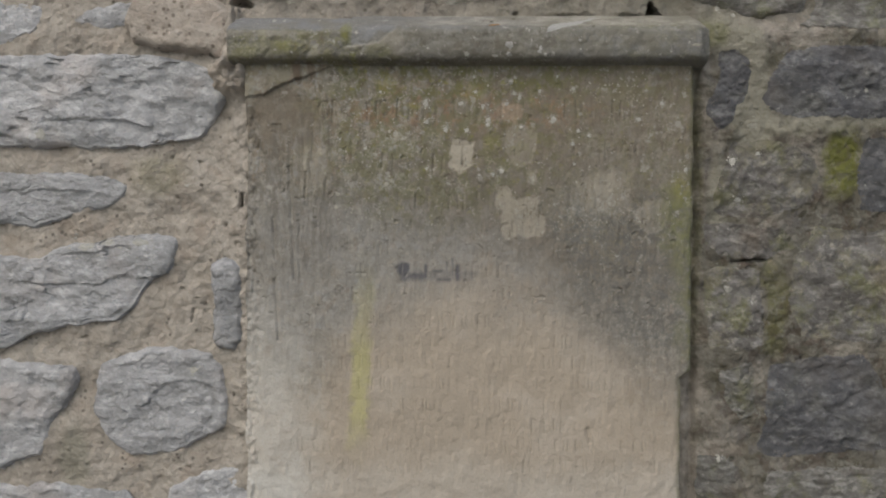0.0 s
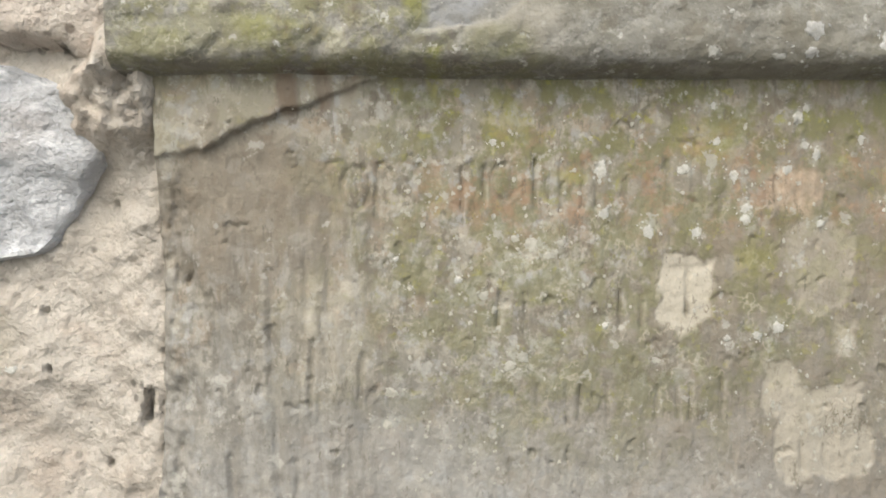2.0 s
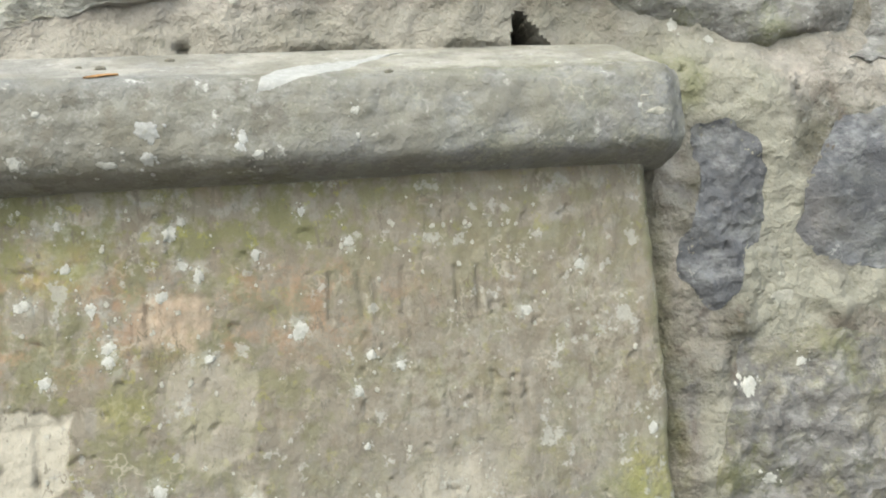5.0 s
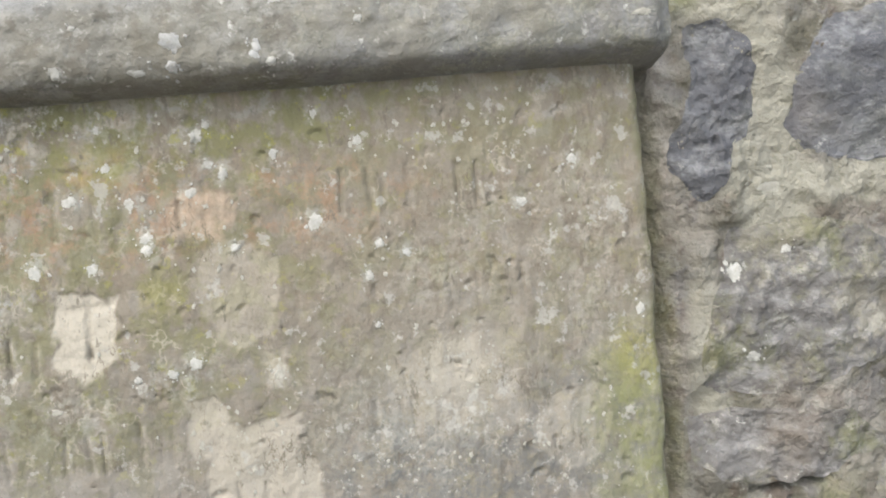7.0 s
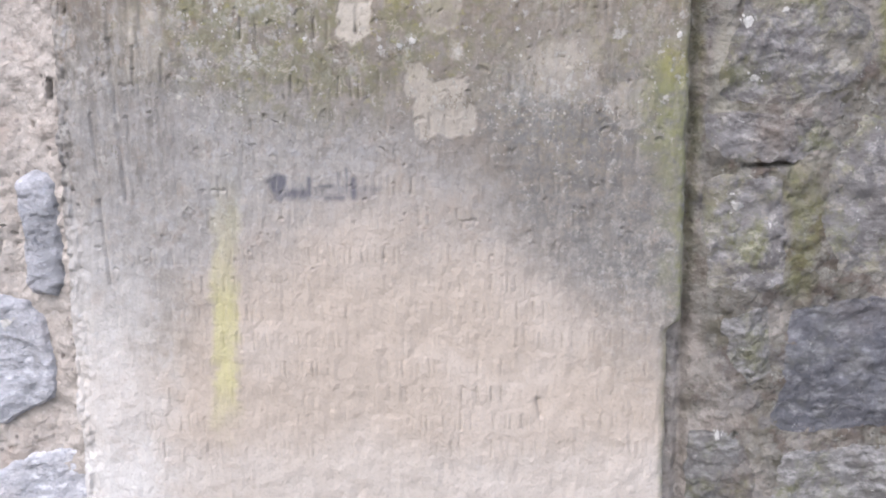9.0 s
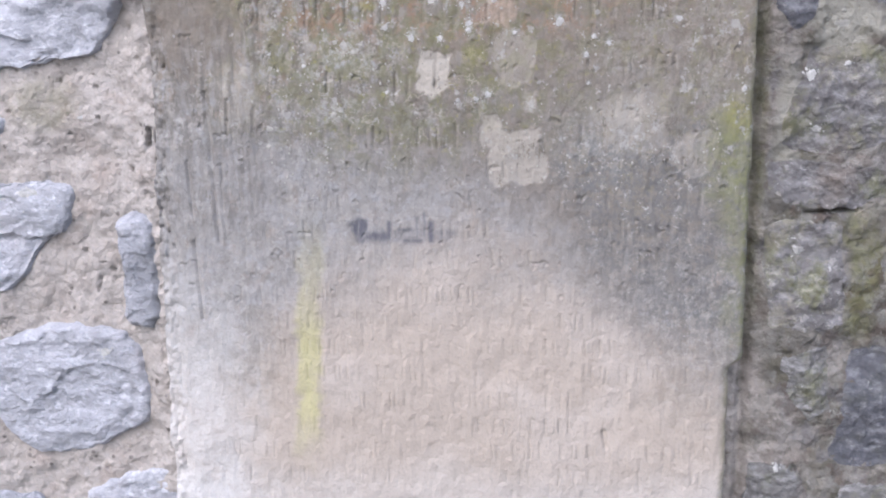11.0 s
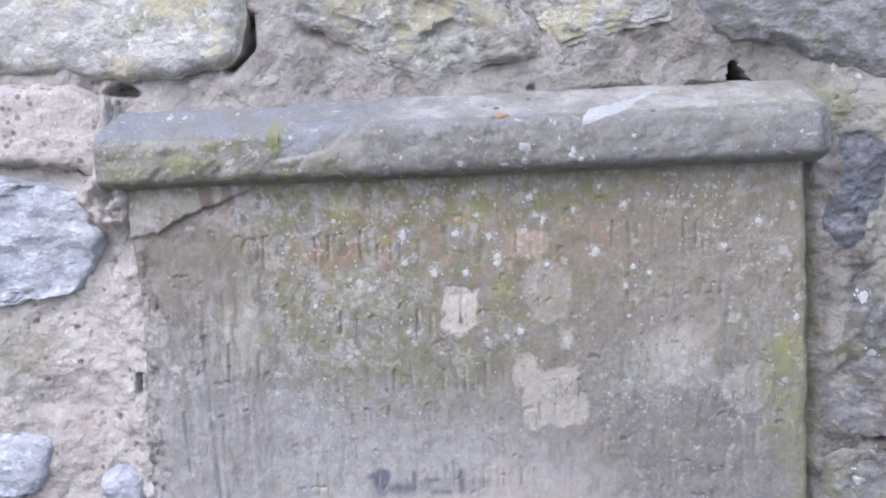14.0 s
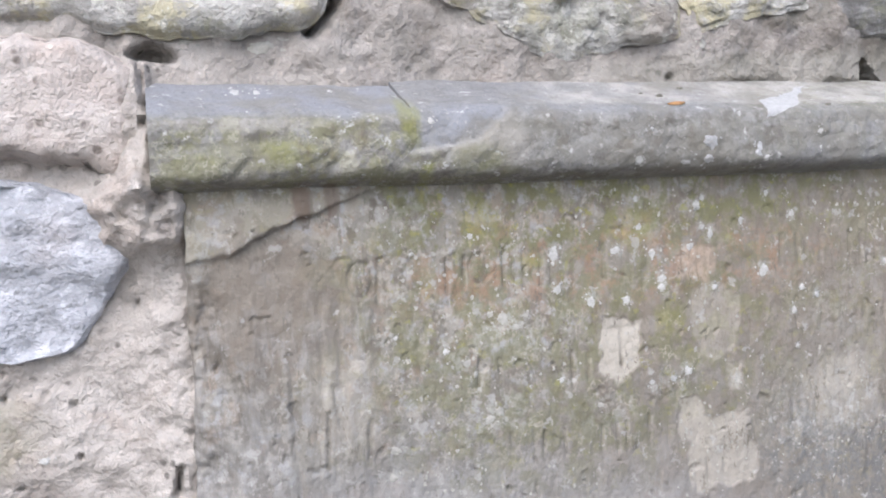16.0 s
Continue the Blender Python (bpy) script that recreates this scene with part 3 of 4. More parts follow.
rubble([(-0.76, 1.555), (-0.627, 1.562), (-0.533, 1.557), (-0.486, 1.543), (-0.499, 1.513), (-0.568, 1.496), (-0.599, 1.481), (-0.637, 1.477), (-0.76, 1.487)], SLATE_BLUE, 0.0090, 2, 0.33, sharp=0.003, ledges=[([(-0.66, 1.53), (-0.58, 1.536), (-0.51, 1.528)], 0.003)])
rubble([(-0.78, 1.44), (-0.63, 1.432), (-0.573, 1.453), (-0.457, 1.469), (-0.408, 1.462), (-0.413, 1.432), (-0.426, 1.406), (-0.457, 1.393), (-0.476, 1.359), (-0.498, 1.337), (-0.554, 1.329), (-0.632, 1.316), (-0.667, 1.294), (-0.78, 1.29)], SLATE_BLUE, 0.0145, 3, 0.55, sharp=0.003, lean=0.06, ledges=[([(-0.66, 1.395), (-0.54, 1.390), (-0.49, 1.404), (-0.45, 1.40)], 0.005), ([(-0.60, 1.435), (-0.50, 1.446), (-0.44, 1.440)], 0.003)])
rubble([(-0.361, 1.424), (-0.342, 1.432), (-0.318, 1.431), (-0.309, 1.420), (-0.307, 1.360), (-0.308, 1.306), (-0.324, 1.292), (-0.350, 1.290), (-0.359, 1.31), (-0.357, 1.37)], SLATE_BLUE, 0.0250, 4, 0.30, sharp=0.003)
rubble([(-0.535, 1.265), (-0.494, 1.284), (-0.442, 1.296), (-0.365, 1.288), (-0.338, 1.256), (-0.334, 1.213), (-0.338, 1.173), (-0.419, 1.132), (-0.479, 1.125), (-0.522, 1.151), (-0.545, 1.20)], SLATE_BLUE, 0.0120, 5, 0.40, sharp=0.003, ledges=[([(-0.47, 1.205), (-0.43, 1.236), (-0.39, 1.247), (-0.355, 1.236)], 0.004), ([(-0.53, 1.19), (-0.49, 1.182), (-0.45, 1.19)], 0.003)])
rubble([(-0.79, 1.28), (-0.633, 1.272), (-0.564, 1.264), (-0.569, 1.229), (-0.60, 1.186), (-0.622, 1.133), (-0.688, 1.107), (-0.79, 1.10)], SLATE_BLUE, 0.0124, 6, 0.50, sharp=0.003)
rubble([(-0.428, 1.081), (-0.38, 1.105), (-0.306, 1.117), (-0.300, 1.062), (-0.300, 0.99), (-0.43, 0.99)], SLATE_BLUE, 0.0074, 7, 0.28, sharp=0.003)
rubble([(-0.76, 1.08), (-0.62, 1.085), (-0.49, 1.07), (-0.47, 1.00), (-0.55, 0.95), (-0.76, 0.95)], SLATE_BLUE, 0.0087, 8, 0.44, sharp=0.003)
# over the slab
rubble([(-0.78, 1.83), (-0.673, 1.815), (-0.612, 1.809), (-0.619, 1.767), (-0.674, 1.752), (-0.78, 1.76)], SLATE_BLUE, 0.0087, 9, 0.44)
rubble([(-0.572, 1.792), (-0.529, 1.809), (-0.461, 1.817), (-0.487, 1.784), (-0.521, 1.775), (-0.563, 1.78)], SLATE_BLUE, 0.0062, 10, 0.28)
rubble([(-0.52, 1.99), (-0.19, 1.985), (-0.184, 1.896), (-0.181, 1.868), (-0.190, 1.844), (-0.205, 1.832), (-0.244, 1.826), (-0.306, 1.821), (-0.356, 1.831), (-0.47, 1.836), (-0.53, 1.87)], SLATE_TOP, 0.0160, 11, 0.30, sharp=0.006)
rubble([(-0.139, 1.872), (-0.15, 1.97), (0.10, 1.97), (0.091, 1.883), (0.112, 1.849), (0.108, 1.828), (0.055, 1.821), (-0.002, 1.811), (-0.041, 1.818), (-0.068, 1.838), (-0.089, 1.853)], SLATE_CRUSTED, 0.0090, 12, 0.75, sharp=0.010)
rubble([(0.097, 1.887), (0.12, 1.96), (0.25, 1.96), (0.243, 1.876), (0.24, 1.856), (0.196, 1.851), (0.156, 1.841), (0.128, 1.831), (0.117, 1.849)], SLATE_CRUSTED, 0.0075, 13, 0.55, sharp=0.010)
rubble([(0.258, 1.96), (0.263, 1.875), (0.268, 1.85), (0.301, 1.835), (0.346, 1.833), (0.368, 1.812), (0.412, 1.802), (0.45, 1.785), (0.53, 1.80), (0.55, 1.96)], SLATE_RIGHT, 0.0150, 14, 0.33)
rubble([(0.56, 1.90), (0.545, 1.80), (0.50, 1.775), (0.56, 1.765), (0.74, 1.77), (0.74, 1.90)], SLATE_RIGHT, 0.0105, 15, 0.39)
rubble([(-0.47, 1.827), (-0.365, 1.823), (-0.335, 1.811), (-0.321, 1.80), (-0.320, 1.771), (-0.323, 1.738), (-0.342, 1.724), (-0.377, 1.738), (-0.42, 1.742), (-0.47, 1.748), (-0.49, 1.78)], SANDSTONE, 0.022, 16, 0.05, sharp=0.0035)
# beside the slab, the damp side
rubble([(0.404, 1.736), (0.422, 1.741), (0.441, 1.730), (0.446, 1.711), (0.446, 1.686), (0.437, 1.666), (0.428, 1.655), (0.419, 1.632), (0.403, 1.622), (0.391, 1.634), (0.383, 1.645), (0.384, 1.666), (0.394, 1.680), (0.400, 1.702)], SLATE_DARK, 0.0030, 18, 0.10, sharp=0.016)
rubble([(0.469, 1.688), (0.503, 1.739), (0.56, 1.746), (0.66, 1.744), (0.76, 1.745), (0.76, 1.635), (0.579, 1.641), (0.529, 1.642), (0.485, 1.646), (0.463, 1.665)], SLATE_DARK, 0.0070, 19, 0.31, sharp=0.016)
rubble([(0.418, 1.602), (0.471, 1.608), (0.50, 1.60), (0.545, 1.578), (0.552, 1.545), (0.53, 1.512), (0.496, 1.50), (0.461, 1.490), (0.425, 1.493), (0.392, 1.50), (0.394, 1.532), (0.411, 1.568)], SLATE_MOTTLED, 0.0044, 20, 0.35, sharp=0.022)
rubble([(0.62, 1.61), (0.76, 1.61), (0.76, 1.50), (0.68, 1.49), (0.61, 1.505), (0.605, 1.56)], SLATE_DARK, 0.0055, 21, 0.27, sharp=0.016)
rubble([(0.378, 1.482), (0.416, 1.482), (0.445, 1.482), (0.495, 1.476), (0.522, 1.45), (0.473, 1.432), (0.415, 1.432), (0.382, 1.45)], SLATE_MOTTLED, 0.0038, 22, 0.23, sharp=0.022)
rubble([(0.382, 1.414), (0.42, 1.420), (0.463, 1.413), (0.468, 1.35), (0.471, 1.302), (0.43, 1.292), (0.390, 1.297), (0.385, 1.36)], SLATE_MOTTLED, 0.0038, 23, 0.15, sharp=0.022)
rubble([(0.545, 1.48), (0.60, 1.472), (0.76, 1.47), (0.76, 1.31), (0.64, 1.305), (0.53, 1.31), (0.508, 1.36), (0.515, 1.43)], SLATE_MOTTLED, 0.0038, 24, 0.31, sharp=0.022)
rubble([(0.480, 1.270), (0.545, 1.284), (0.62, 1.286), (0.645, 1.25), (0.664, 1.222), (0.668, 1.144), (0.588, 1.138), (0.49, 1.132), (0.463, 1.142), (0.476, 1.19)], SLATE_DARK, 0.0039, 25, 0.12, sharp=0.016)
rubble([(0.68, 1.28), (0.78, 1.28), (0.78, 1.14), (0.69, 1.14), (0.685, 1.20)], SLATE_RIGHT, 0.0055, 26, 0.23, sharp=0.016)
rubble([(0.405, 1.262), (0.455, 1.275), (0.458, 1.232), (0.462, 1.20), (0.44, 1.185), (0.415, 1.215)], SLATE_RIGHT, 0.0039, 27, 0.23, sharp=0.016)
rubble([(0.475, 1.108), (0.60, 1.118), (0.76, 1.115), (0.76, 0.99), (0.50, 0.99), (0.468, 1.04)], SLATE_RIGHT, 0.0055, 28, 0.20, sharp=0.016)
rubble([(0.375, 1.135), (0.43, 1.13), (0.45, 1.08), (0.44, 1.00), (0.372, 1.0)], SLATE_RIGHT, 0.0031, 29, 0.15, sharp=0.016)


# the rest of the wall: coursed rubble of the same kind
def outer_stones():
    z, k = 0.02, 100
    while z < 2.45:
        tall = random.uniform(0.10, 0.17)
        x = -2.95 + random.uniform(0, 0.1)
        while x < 2.85:
            wide = random.uniform(0.14, 0.34)
            clear = (x + wide < -0.81 or x > 0.80) or z > 2.0 or (z + tall < 0.93 and (x + wide < SLAB_LEFT - 0.02 or x > SLAB_RIGHT + 0.02)) or z + tall < SLAB_FOOT - 0.02
            if clear and z + tall < WALL_TOP - 0.03:
                j = lambda: random.uniform(-0.014, 0.014)
                corners = [(x + 0.01 + j(), z + j()), (x + wide / 2, z + 0.008 + j()), (x + wide - 0.012 + j(), z + j()), (x + wide - 0.008, z + tall / 2 + j()), (x + wide - 0.014 + j(), z + tall - 0.014 + j()), (x + wide / 2, z + tall - 0.006 + j()), (x + 0.012 + j(), z + tall - 0.014 + j()), (x + 0.006, z + tall / 2 + j())]
                rubble(corners, SLATE_RIGHT if x > 0.4 else (SLATE_BLUE if x < -0.4 else SLATE_TOP), random.uniform(0.012, 0.022), k, 0.6, fine=False)
            k += 1
            x += wide + 0.015
        z += tall + 0.016


outer_stones()

# ---------------------------------------------------------------- the slab
rows = np.concatenate([np.arange(SLAB_FOOT, 1.0, 0.02), np.arange(1.0, SLAB_TOP, 0.0012)])
across = np.linspace(0, 1, 580)
left = SLAB_LEFT + 0.0025 * fbm(rows * 0, rows, 0.05, 4, 301) - 0.004 * step(1.60, 1.45, rows)
right = SLAB_RIGHT - 0.014 * step(1.268, 1.252, rows) + 0.0015 * fbm(rows * 0, rows, 0.04, 4, 305)
sx = left[:, None] + across[None, :] * (right - left)[:, None]
sz = np.repeat(rows[:, None], len(across), 1)
from_left, from_right = sx - left[:, None], right[:, None] - sx
w1, w2, w3 = fbm(sx, sz, 0.035, 4, 311), fbm(sx, sz, 0.10, 4, 316), fbm(sx, sz, 0.012, 4, 320)
cut = np.zeros_like(sx)

# weathered lettering: rows of plain short bars, most of them worn away
pen = random.Random(5)


def carve(a, b, width, depth):
    lo, hi = np.searchsorted(rows, min(a[1], b[1]) - 0.008), np.searchsorted(rows, max(a[1], b[1]) + 0.008)
    part = (slice(lo, hi), slice(None))
    cut[part] = np.maximum(cut[part], depth * stroke(sx[part], sz[part], a, b, width))


def line_of_bars(x0, x1, foot, tall, depth, keep, width=0.0015):
    x = x0
    while x < x1:
        wide = tall * pen.choice((0.18, 0.55, 0.6, 0.7))
        if pen.random() < keep:
            d = 1.8 * depth * pen.uniform(0.5, 1.0)
            lean = tall * pen.choice((0, 0, 0.05, -0.04))
            lo, hi = foot + tall * pen.uniform(0, 0.12), foot + tall * pen.uniform(0.85, 1.0)
            carve((x, lo), (x + lean, hi), width, d)
            if wide > 0.3 * tall and pen.random() < 0.75:
                carve((x + wide, lo), (x + wide - lean, hi), width, d * pen.uniform(0.5, 1))
            if wide > 0.3 * tall and pen.random() < 0.05:
                level = foot + tall * pen.choice((0.05, 0.5, 0.95))
                carve((x, level), (x + wide, level), width, d * 0.7)
        x += wide + tall * 0.28


line_of_bars(-0.030, 0.02, 1.636, 0.028, 0.0018, 0.7)
line_of_bars(0.03, 0.30, 1.637, 0.026, 0.0012, 0.6)
line_of_bars(-0.11, -0.005, 1.562, 0.024, 0.0014, 0.8)
line_of_bars(0.09, 0.29, 1.573, 0.026, 0.0009, 0.6)
line_of_bars(-0.24, -0.10, 1.503, 0.024, 0.0007, 0.6)
line_of_bars(-0.075, 0.062, 1.502, 0.026, 0.0014, 0.95, 0.0013)
line_of_bars(0.09, 0.30, 1.503, 0.024, 0.0010, 0.4)
for k in range(4):
    line_of_bars(-0.22, 0.30, 1.468 - 0.033 * k, 0.021, 0.0008, 0.5)
for k in range(8):
    line_of_bars(-0.235 + 0.01 * (k % 3), 0.325, 1.330 - 0.031 * k, 0.019, 0.0007, 0.8, 0.0012)


def carve_arc(cx, cz, rx, rz, start, end, width, depth):
    """A curved stroke, in degrees round (cx, cz)."""
    turns = [radians(start + (end - start) * k / 9) for k in range(10)]
    points = [(cx + rx * math.cos(a), cz + rz * math.sin(a)) for a in turns]
    for a, b in zip(points, points[1:]):
        carve(a, b, width, depth)


carve_arc(-0.183, 1.6485, 0.0085, 0.0125, 60, 390, 0.0016, 0.0035)
carve_arc(-0.182, 1.650, 0.004, 0.009, 100, 250, 0.0012, 0.0026)
carve_arc(-0.143, 1.650, 0.008, 0.012, 20, 300, 0.0014, 0.0022)
carve_arc(-0.095, 1.651, 0.008, 0.011, 80, 330, 0.0014, 0.0022)
for x, low, high in ((-0.171, 1.632, 1.662), (-0.120, 1.634, 1.660), (-0.107, 1.637, 1.660), (-0.076, 1.634, 1.664), (-0.060, 1.634, 1.663), (-0.046, 1.636, 1.662), (-0.0375, 1.636, 1.660)):
    carve((x, low), (x + 0.001, high), 0.0015, 0.0038)
# long upright scratches
for x, low, high, deep in ((-0.177, 1.586, 1.625, 0.0024), (-0.201, 1.574, 1.640, 0.0020), (-0.212, 1.519, 1.557, 0.0022), (-0.1825, 1.518, 1.549, 0.0024), (-0.2145, 1.563, 1.641, 0.0016)):
    carve((x, low), (x + 0.002, high), 0.0018, 0.7 * deep)
carve((-0.283, 1.604), (-0.261, 1.552), 0.006, 0.0028)
carve((0.010, 1.5975), (0.032, 1.5985), 0.0018, 0.0030)
carve((0.020, 1.597), (0.0195, 1.569), 0.0018, 0.0036)
worn = 0.35 + 0.65 * step(-0.45, 0.45, w2 + 0.7 * w1)

out = 0.0016 * w2 + 0.0009 * w1 + 0.0004 * w3 + 0.0006 * fbm(sx, sz, 0.012, 3, 325, stretch=6)
out -= cut * worn
out -= 0.0022 * step(0.7, 1.2, w3 + 0.5 * w1) * step(1.2, 1.4, sz)
# the flank broken away along one side
break_width = 0.034 + 0.008 * w1
lost = step(1.0, 0.05, from_left / np.maximum(break_width, 0.01)) * step(1.672, 1.63, sz)
out -= (0.013 * lost * (1 + 0.25 * w1)) * (0.45 + 0.55 * step(1.2, 1.5, sz))
out -= 0.0024 * stroke(sx, sz, (-0.259, 1.49), (-0.256, 1.43), 0.0022) + 0.0026 * stroke(sx, sz, (-0.257, 1.40), (-0.252, 1.31), 0.0020)
out -= 0.003 * stroke(sx, sz, (-0.270, 1.585), (-0.252, 1.535), 0.004) + 0.0025 * stroke(sx, sz, (-0.235, 1.60), (-0.228, 1.40), 0.003)
out -= 0.003 * stroke(sx, sz, (0.205, 1.178), (0.208, 1.160), 0.003) + 0.002 * stroke(sx, sz, (-0.205, 1.575), (-0.198, 1.53), 0.0025)
# an unworn corner of the old face that still stands proud under the cornice
old_edge = np.interp(sx[0], [-0.297, -0.274, -0.247, -0.212, -0.164, -0.12], [1.666, 1.671, 1.686, 1.698, 1.717, 1.735])[None, :] + 0.0018 * w3
proud_corner = step(-0.0006, 0.0022, sz - old_edge)
out += (0.0042 + 0.0018 * step(-0.275, -0.262, sx) * step(-0.205, -0.22, sx)) * proud_corner * step(-0.14, -0.19, sx)
# pale patches where the face has scaled off
SCALED = [
    (1.0, [(0.008, 1.611), (0.021, 1.606), (0.034, 1.599), (0.037, 1.588), (0.034, 1.566), (0.022, 1.562), (0.015, 1.556), (0.008, 1.561), (0.001, 1.567), (-0.001, 1.588), (0.004, 1.604)]),
    (0.36, [(0.081, 1.622), (0.104, 1.628), (0.124, 1.617), (0.128, 1.594), (0.121, 1.570), (0.105, 1.566), (0.088, 1.572), (0.083, 1.596)]),
    (0.4, [(0.113, 1.562), (0.128, 1.560), (0.126, 1.541), (0.114, 1.543)]),
    (0.62, [(0.067, 1.541), (0.087, 1.541), (0.093, 1.525), (0.097, 1.516), (0.113, 1.523), (0.133, 1.522), (0.133, 1.498), (0.140, 1.485), (0.137, 1.465), (0.113, 1.463), (0.081, 1.462), (0.075, 1.486), (0.079, 1.502), (0.066, 1.515)]),
    (0.38, [(0.278, 1.515), (0.298, 1.522), (0.319, 1.516), (0.320, 1.496), (0.312, 1.472), (0.292, 1.469), (0.276, 1.483), (0.270, 1.500)]),
    (0.24, [(0.196, 1.545), (0.211, 1.558), (0.264, 1.573), (0.276, 1.560), (0.246, 1.538), (0.229, 1.519), (0.213, 1.528)]),
]
patch = np.zeros_like(sx)
for strength, corners in SCALED:
    patch = np.maximum(patch, strength * outline(sx + 0.003 * w1 + 0.0035 * w3, sz + 0.004 * fbm(sx, sz, 0.03, 4, 360) + 0.003 * w3, corners, 0.0022))
out -= 0.0009 * step(0.25, 0.45, patch)
# arrises
out -= 0.006 * np.exp(-from_right / 0.004) + 0.003 * np.exp(-from_left / 0.004)
out -= lost * (0.004 * fbm(sx, sz, 0.012, 3, 370, stretch=5) + 0.003 * w3)
sy = FACE - out

# the black painted mark: a broad head and the rests of strokes, plain bars
tar = blob(sx + 0.002 * w3, sz + 0.002 * w3, -0.069, 1.4175, 0.011, 0.008, 0.35) + 0.8 * blob(sx + 0.002 * w3, sz, -0.067, 1.407, 0.007, 0.010, 0.4)
for x0, z0, x1, z1, wide, ink in ((-0.058, 1.406, -0.038, 1.406, 0.0070, 0.98), (-0.0345, 1.421, -0.034, 1.404, 0.0027, 1.00), (-0.030, 1.405, -0.024, 1.405, 0.0041, 0.40), (-0.023, 1.4125, -0.010, 1.4125, 0.0027, 0.80), (-0.018, 1.400, 0.001, 1.4005, 0.0030, 0.86), (-0.0035, 1.426, -0.003, 1.403, 0.0019, 0.63), (0.005, 1.431, 0.005, 1.403, 0.0020, 0.75), (0.0120, 1.419, 0.0125, 1.401, 0.0041, 1.00), (0.018, 1.4085, 0.037, 1.4085, 0.0042, 0.55)):
    tar = np.maximum(tar, ink * stroke(sx + 0.0008 * w3, sz + 0.001 * w3, (x0, z0), (x1, z1), wide))

tar = np.maximum(tar, 0.42 * step(-0.062, -0.056, sx) * step(0.040, 0.032, sx) * step(0.0085, 0.005, np.abs(sz - 1.4065 + 0.0015 * w3)))

# white crusts: places and sizes in millimetres; each has a thin halo on the stone round it
WHITE = [(0.036, 1.697, 2.5), (0.09, 1.69, 5), (0.096, 1.695, 3), (0.157, 1.697, 3), (0.181, 1.679, 3.6), (0.132, 1.675, 3.2), (0.095, 1.673, 3), (0.103, 1.667, 4), (0.039, 1.675, 3.6), (0.018, 1.658, 4.8), (0.083, 1.657, 4.2), (0.049, 1.654, 3.8), (0.056, 1.634, 4.6), (0.057, 1.627, 4.2), (0.152, 1.635, 5.5), (0.189, 1.618, 3.3), (0.204, 1.611, 3.6), (0.181, 1.599, 3.6), (0.105, 1.624, 3.4), (0.026, 1.62, 3.8), (0.31, 1.657, 4), (0.346, 1.562, 4.2), (0.183, 1.57, 2.4), (-0.035, 1.659, 5.5), (-0.005, 1.621, 4.8), (-0.033, 1.632, 4.2), (-0.101, 1.675, 2.8), (0.076, 1.559, 5), (0.063, 1.555, 3.8), (0.044, 1.554, 3), (-0.123, 1.593, 3.2), (-0.033, 1.563, 2.4), (-0.145, 1.665, 2.3), (-0.16, 1.606, 2.3), (0.276, 1.635, 4)]
CREAM = [(-0.077, 1.613, 5.5), (-0.067, 1.607, 4), (-0.084, 1.546, 4.5), (-0.108, 1.583, 3.6), (-0.101, 1.575, 2.8), (-0.002, 1.541, 3.6), (-0.163, 1.526, 5), (-0.092, 1.541, 5), (-0.166, 1.507, 3.6), (-0.151, 1.589, 2.4), (0.123, 1.548, 4), (-0.088, 1.617, 3.2), (-0.06, 1.614, 2.8)]
halo = np.zeros_like(sx)
for x, z, r in WHITE + CREAM:
    near = (slice(np.searchsorted(rows, z - 0.02), np.searchsorted(rows, z + 0.02)), slice(None))
    halo[near] = np.maximum(halo[near], 0.55 * blob(sx[near] + 0.003 * w1[near], sz[near] + 0.003 * w3[near], x, z, 1.35 * r / 1000, 1.35 * r / 1000, 0.6))
for x, z, rx, rz, much in ((-0.077, 1.608, 0.026, 0.014, 0.75), (-0.088, 1.542, 0.024, 0.016, 0.75), (-0.124, 1.594, 0.006, 0.006, 0.9), (-0.160, 1.524, 0.006, 0.008, 0.8), (-0.048, 1.596, 0.02, 0.012, 0.5), (-0.107, 1.582, 0.016, 0.012, 0.6), (-0.153, 1.695, 0.018, 0.010, 0.45), (-0.17, 1.607, 0.012, 0.006, 0.6), (0.045, 1.691, 0.012, 0.016, 0.35), (0.27, 1.635, 0.014, 0.012, 0.45), (0.07, 1.555, 0.02, 0.008, 0.7), (0.0, 1.535, 0.03, 0.012, 0.45), (0.23, 1.60, 0.05, 0.03, 0.3), (0.31, 1.60, 0.03, 0.06, 0.3), (0.19, 1.51, 0.05, 0.04, 0.3)):
    halo = np.maximum(halo, 0.75 * much * blob(sx + 0.010 * w1, sz + 0.010 * w3, x, z, rx, rz, 0.7))

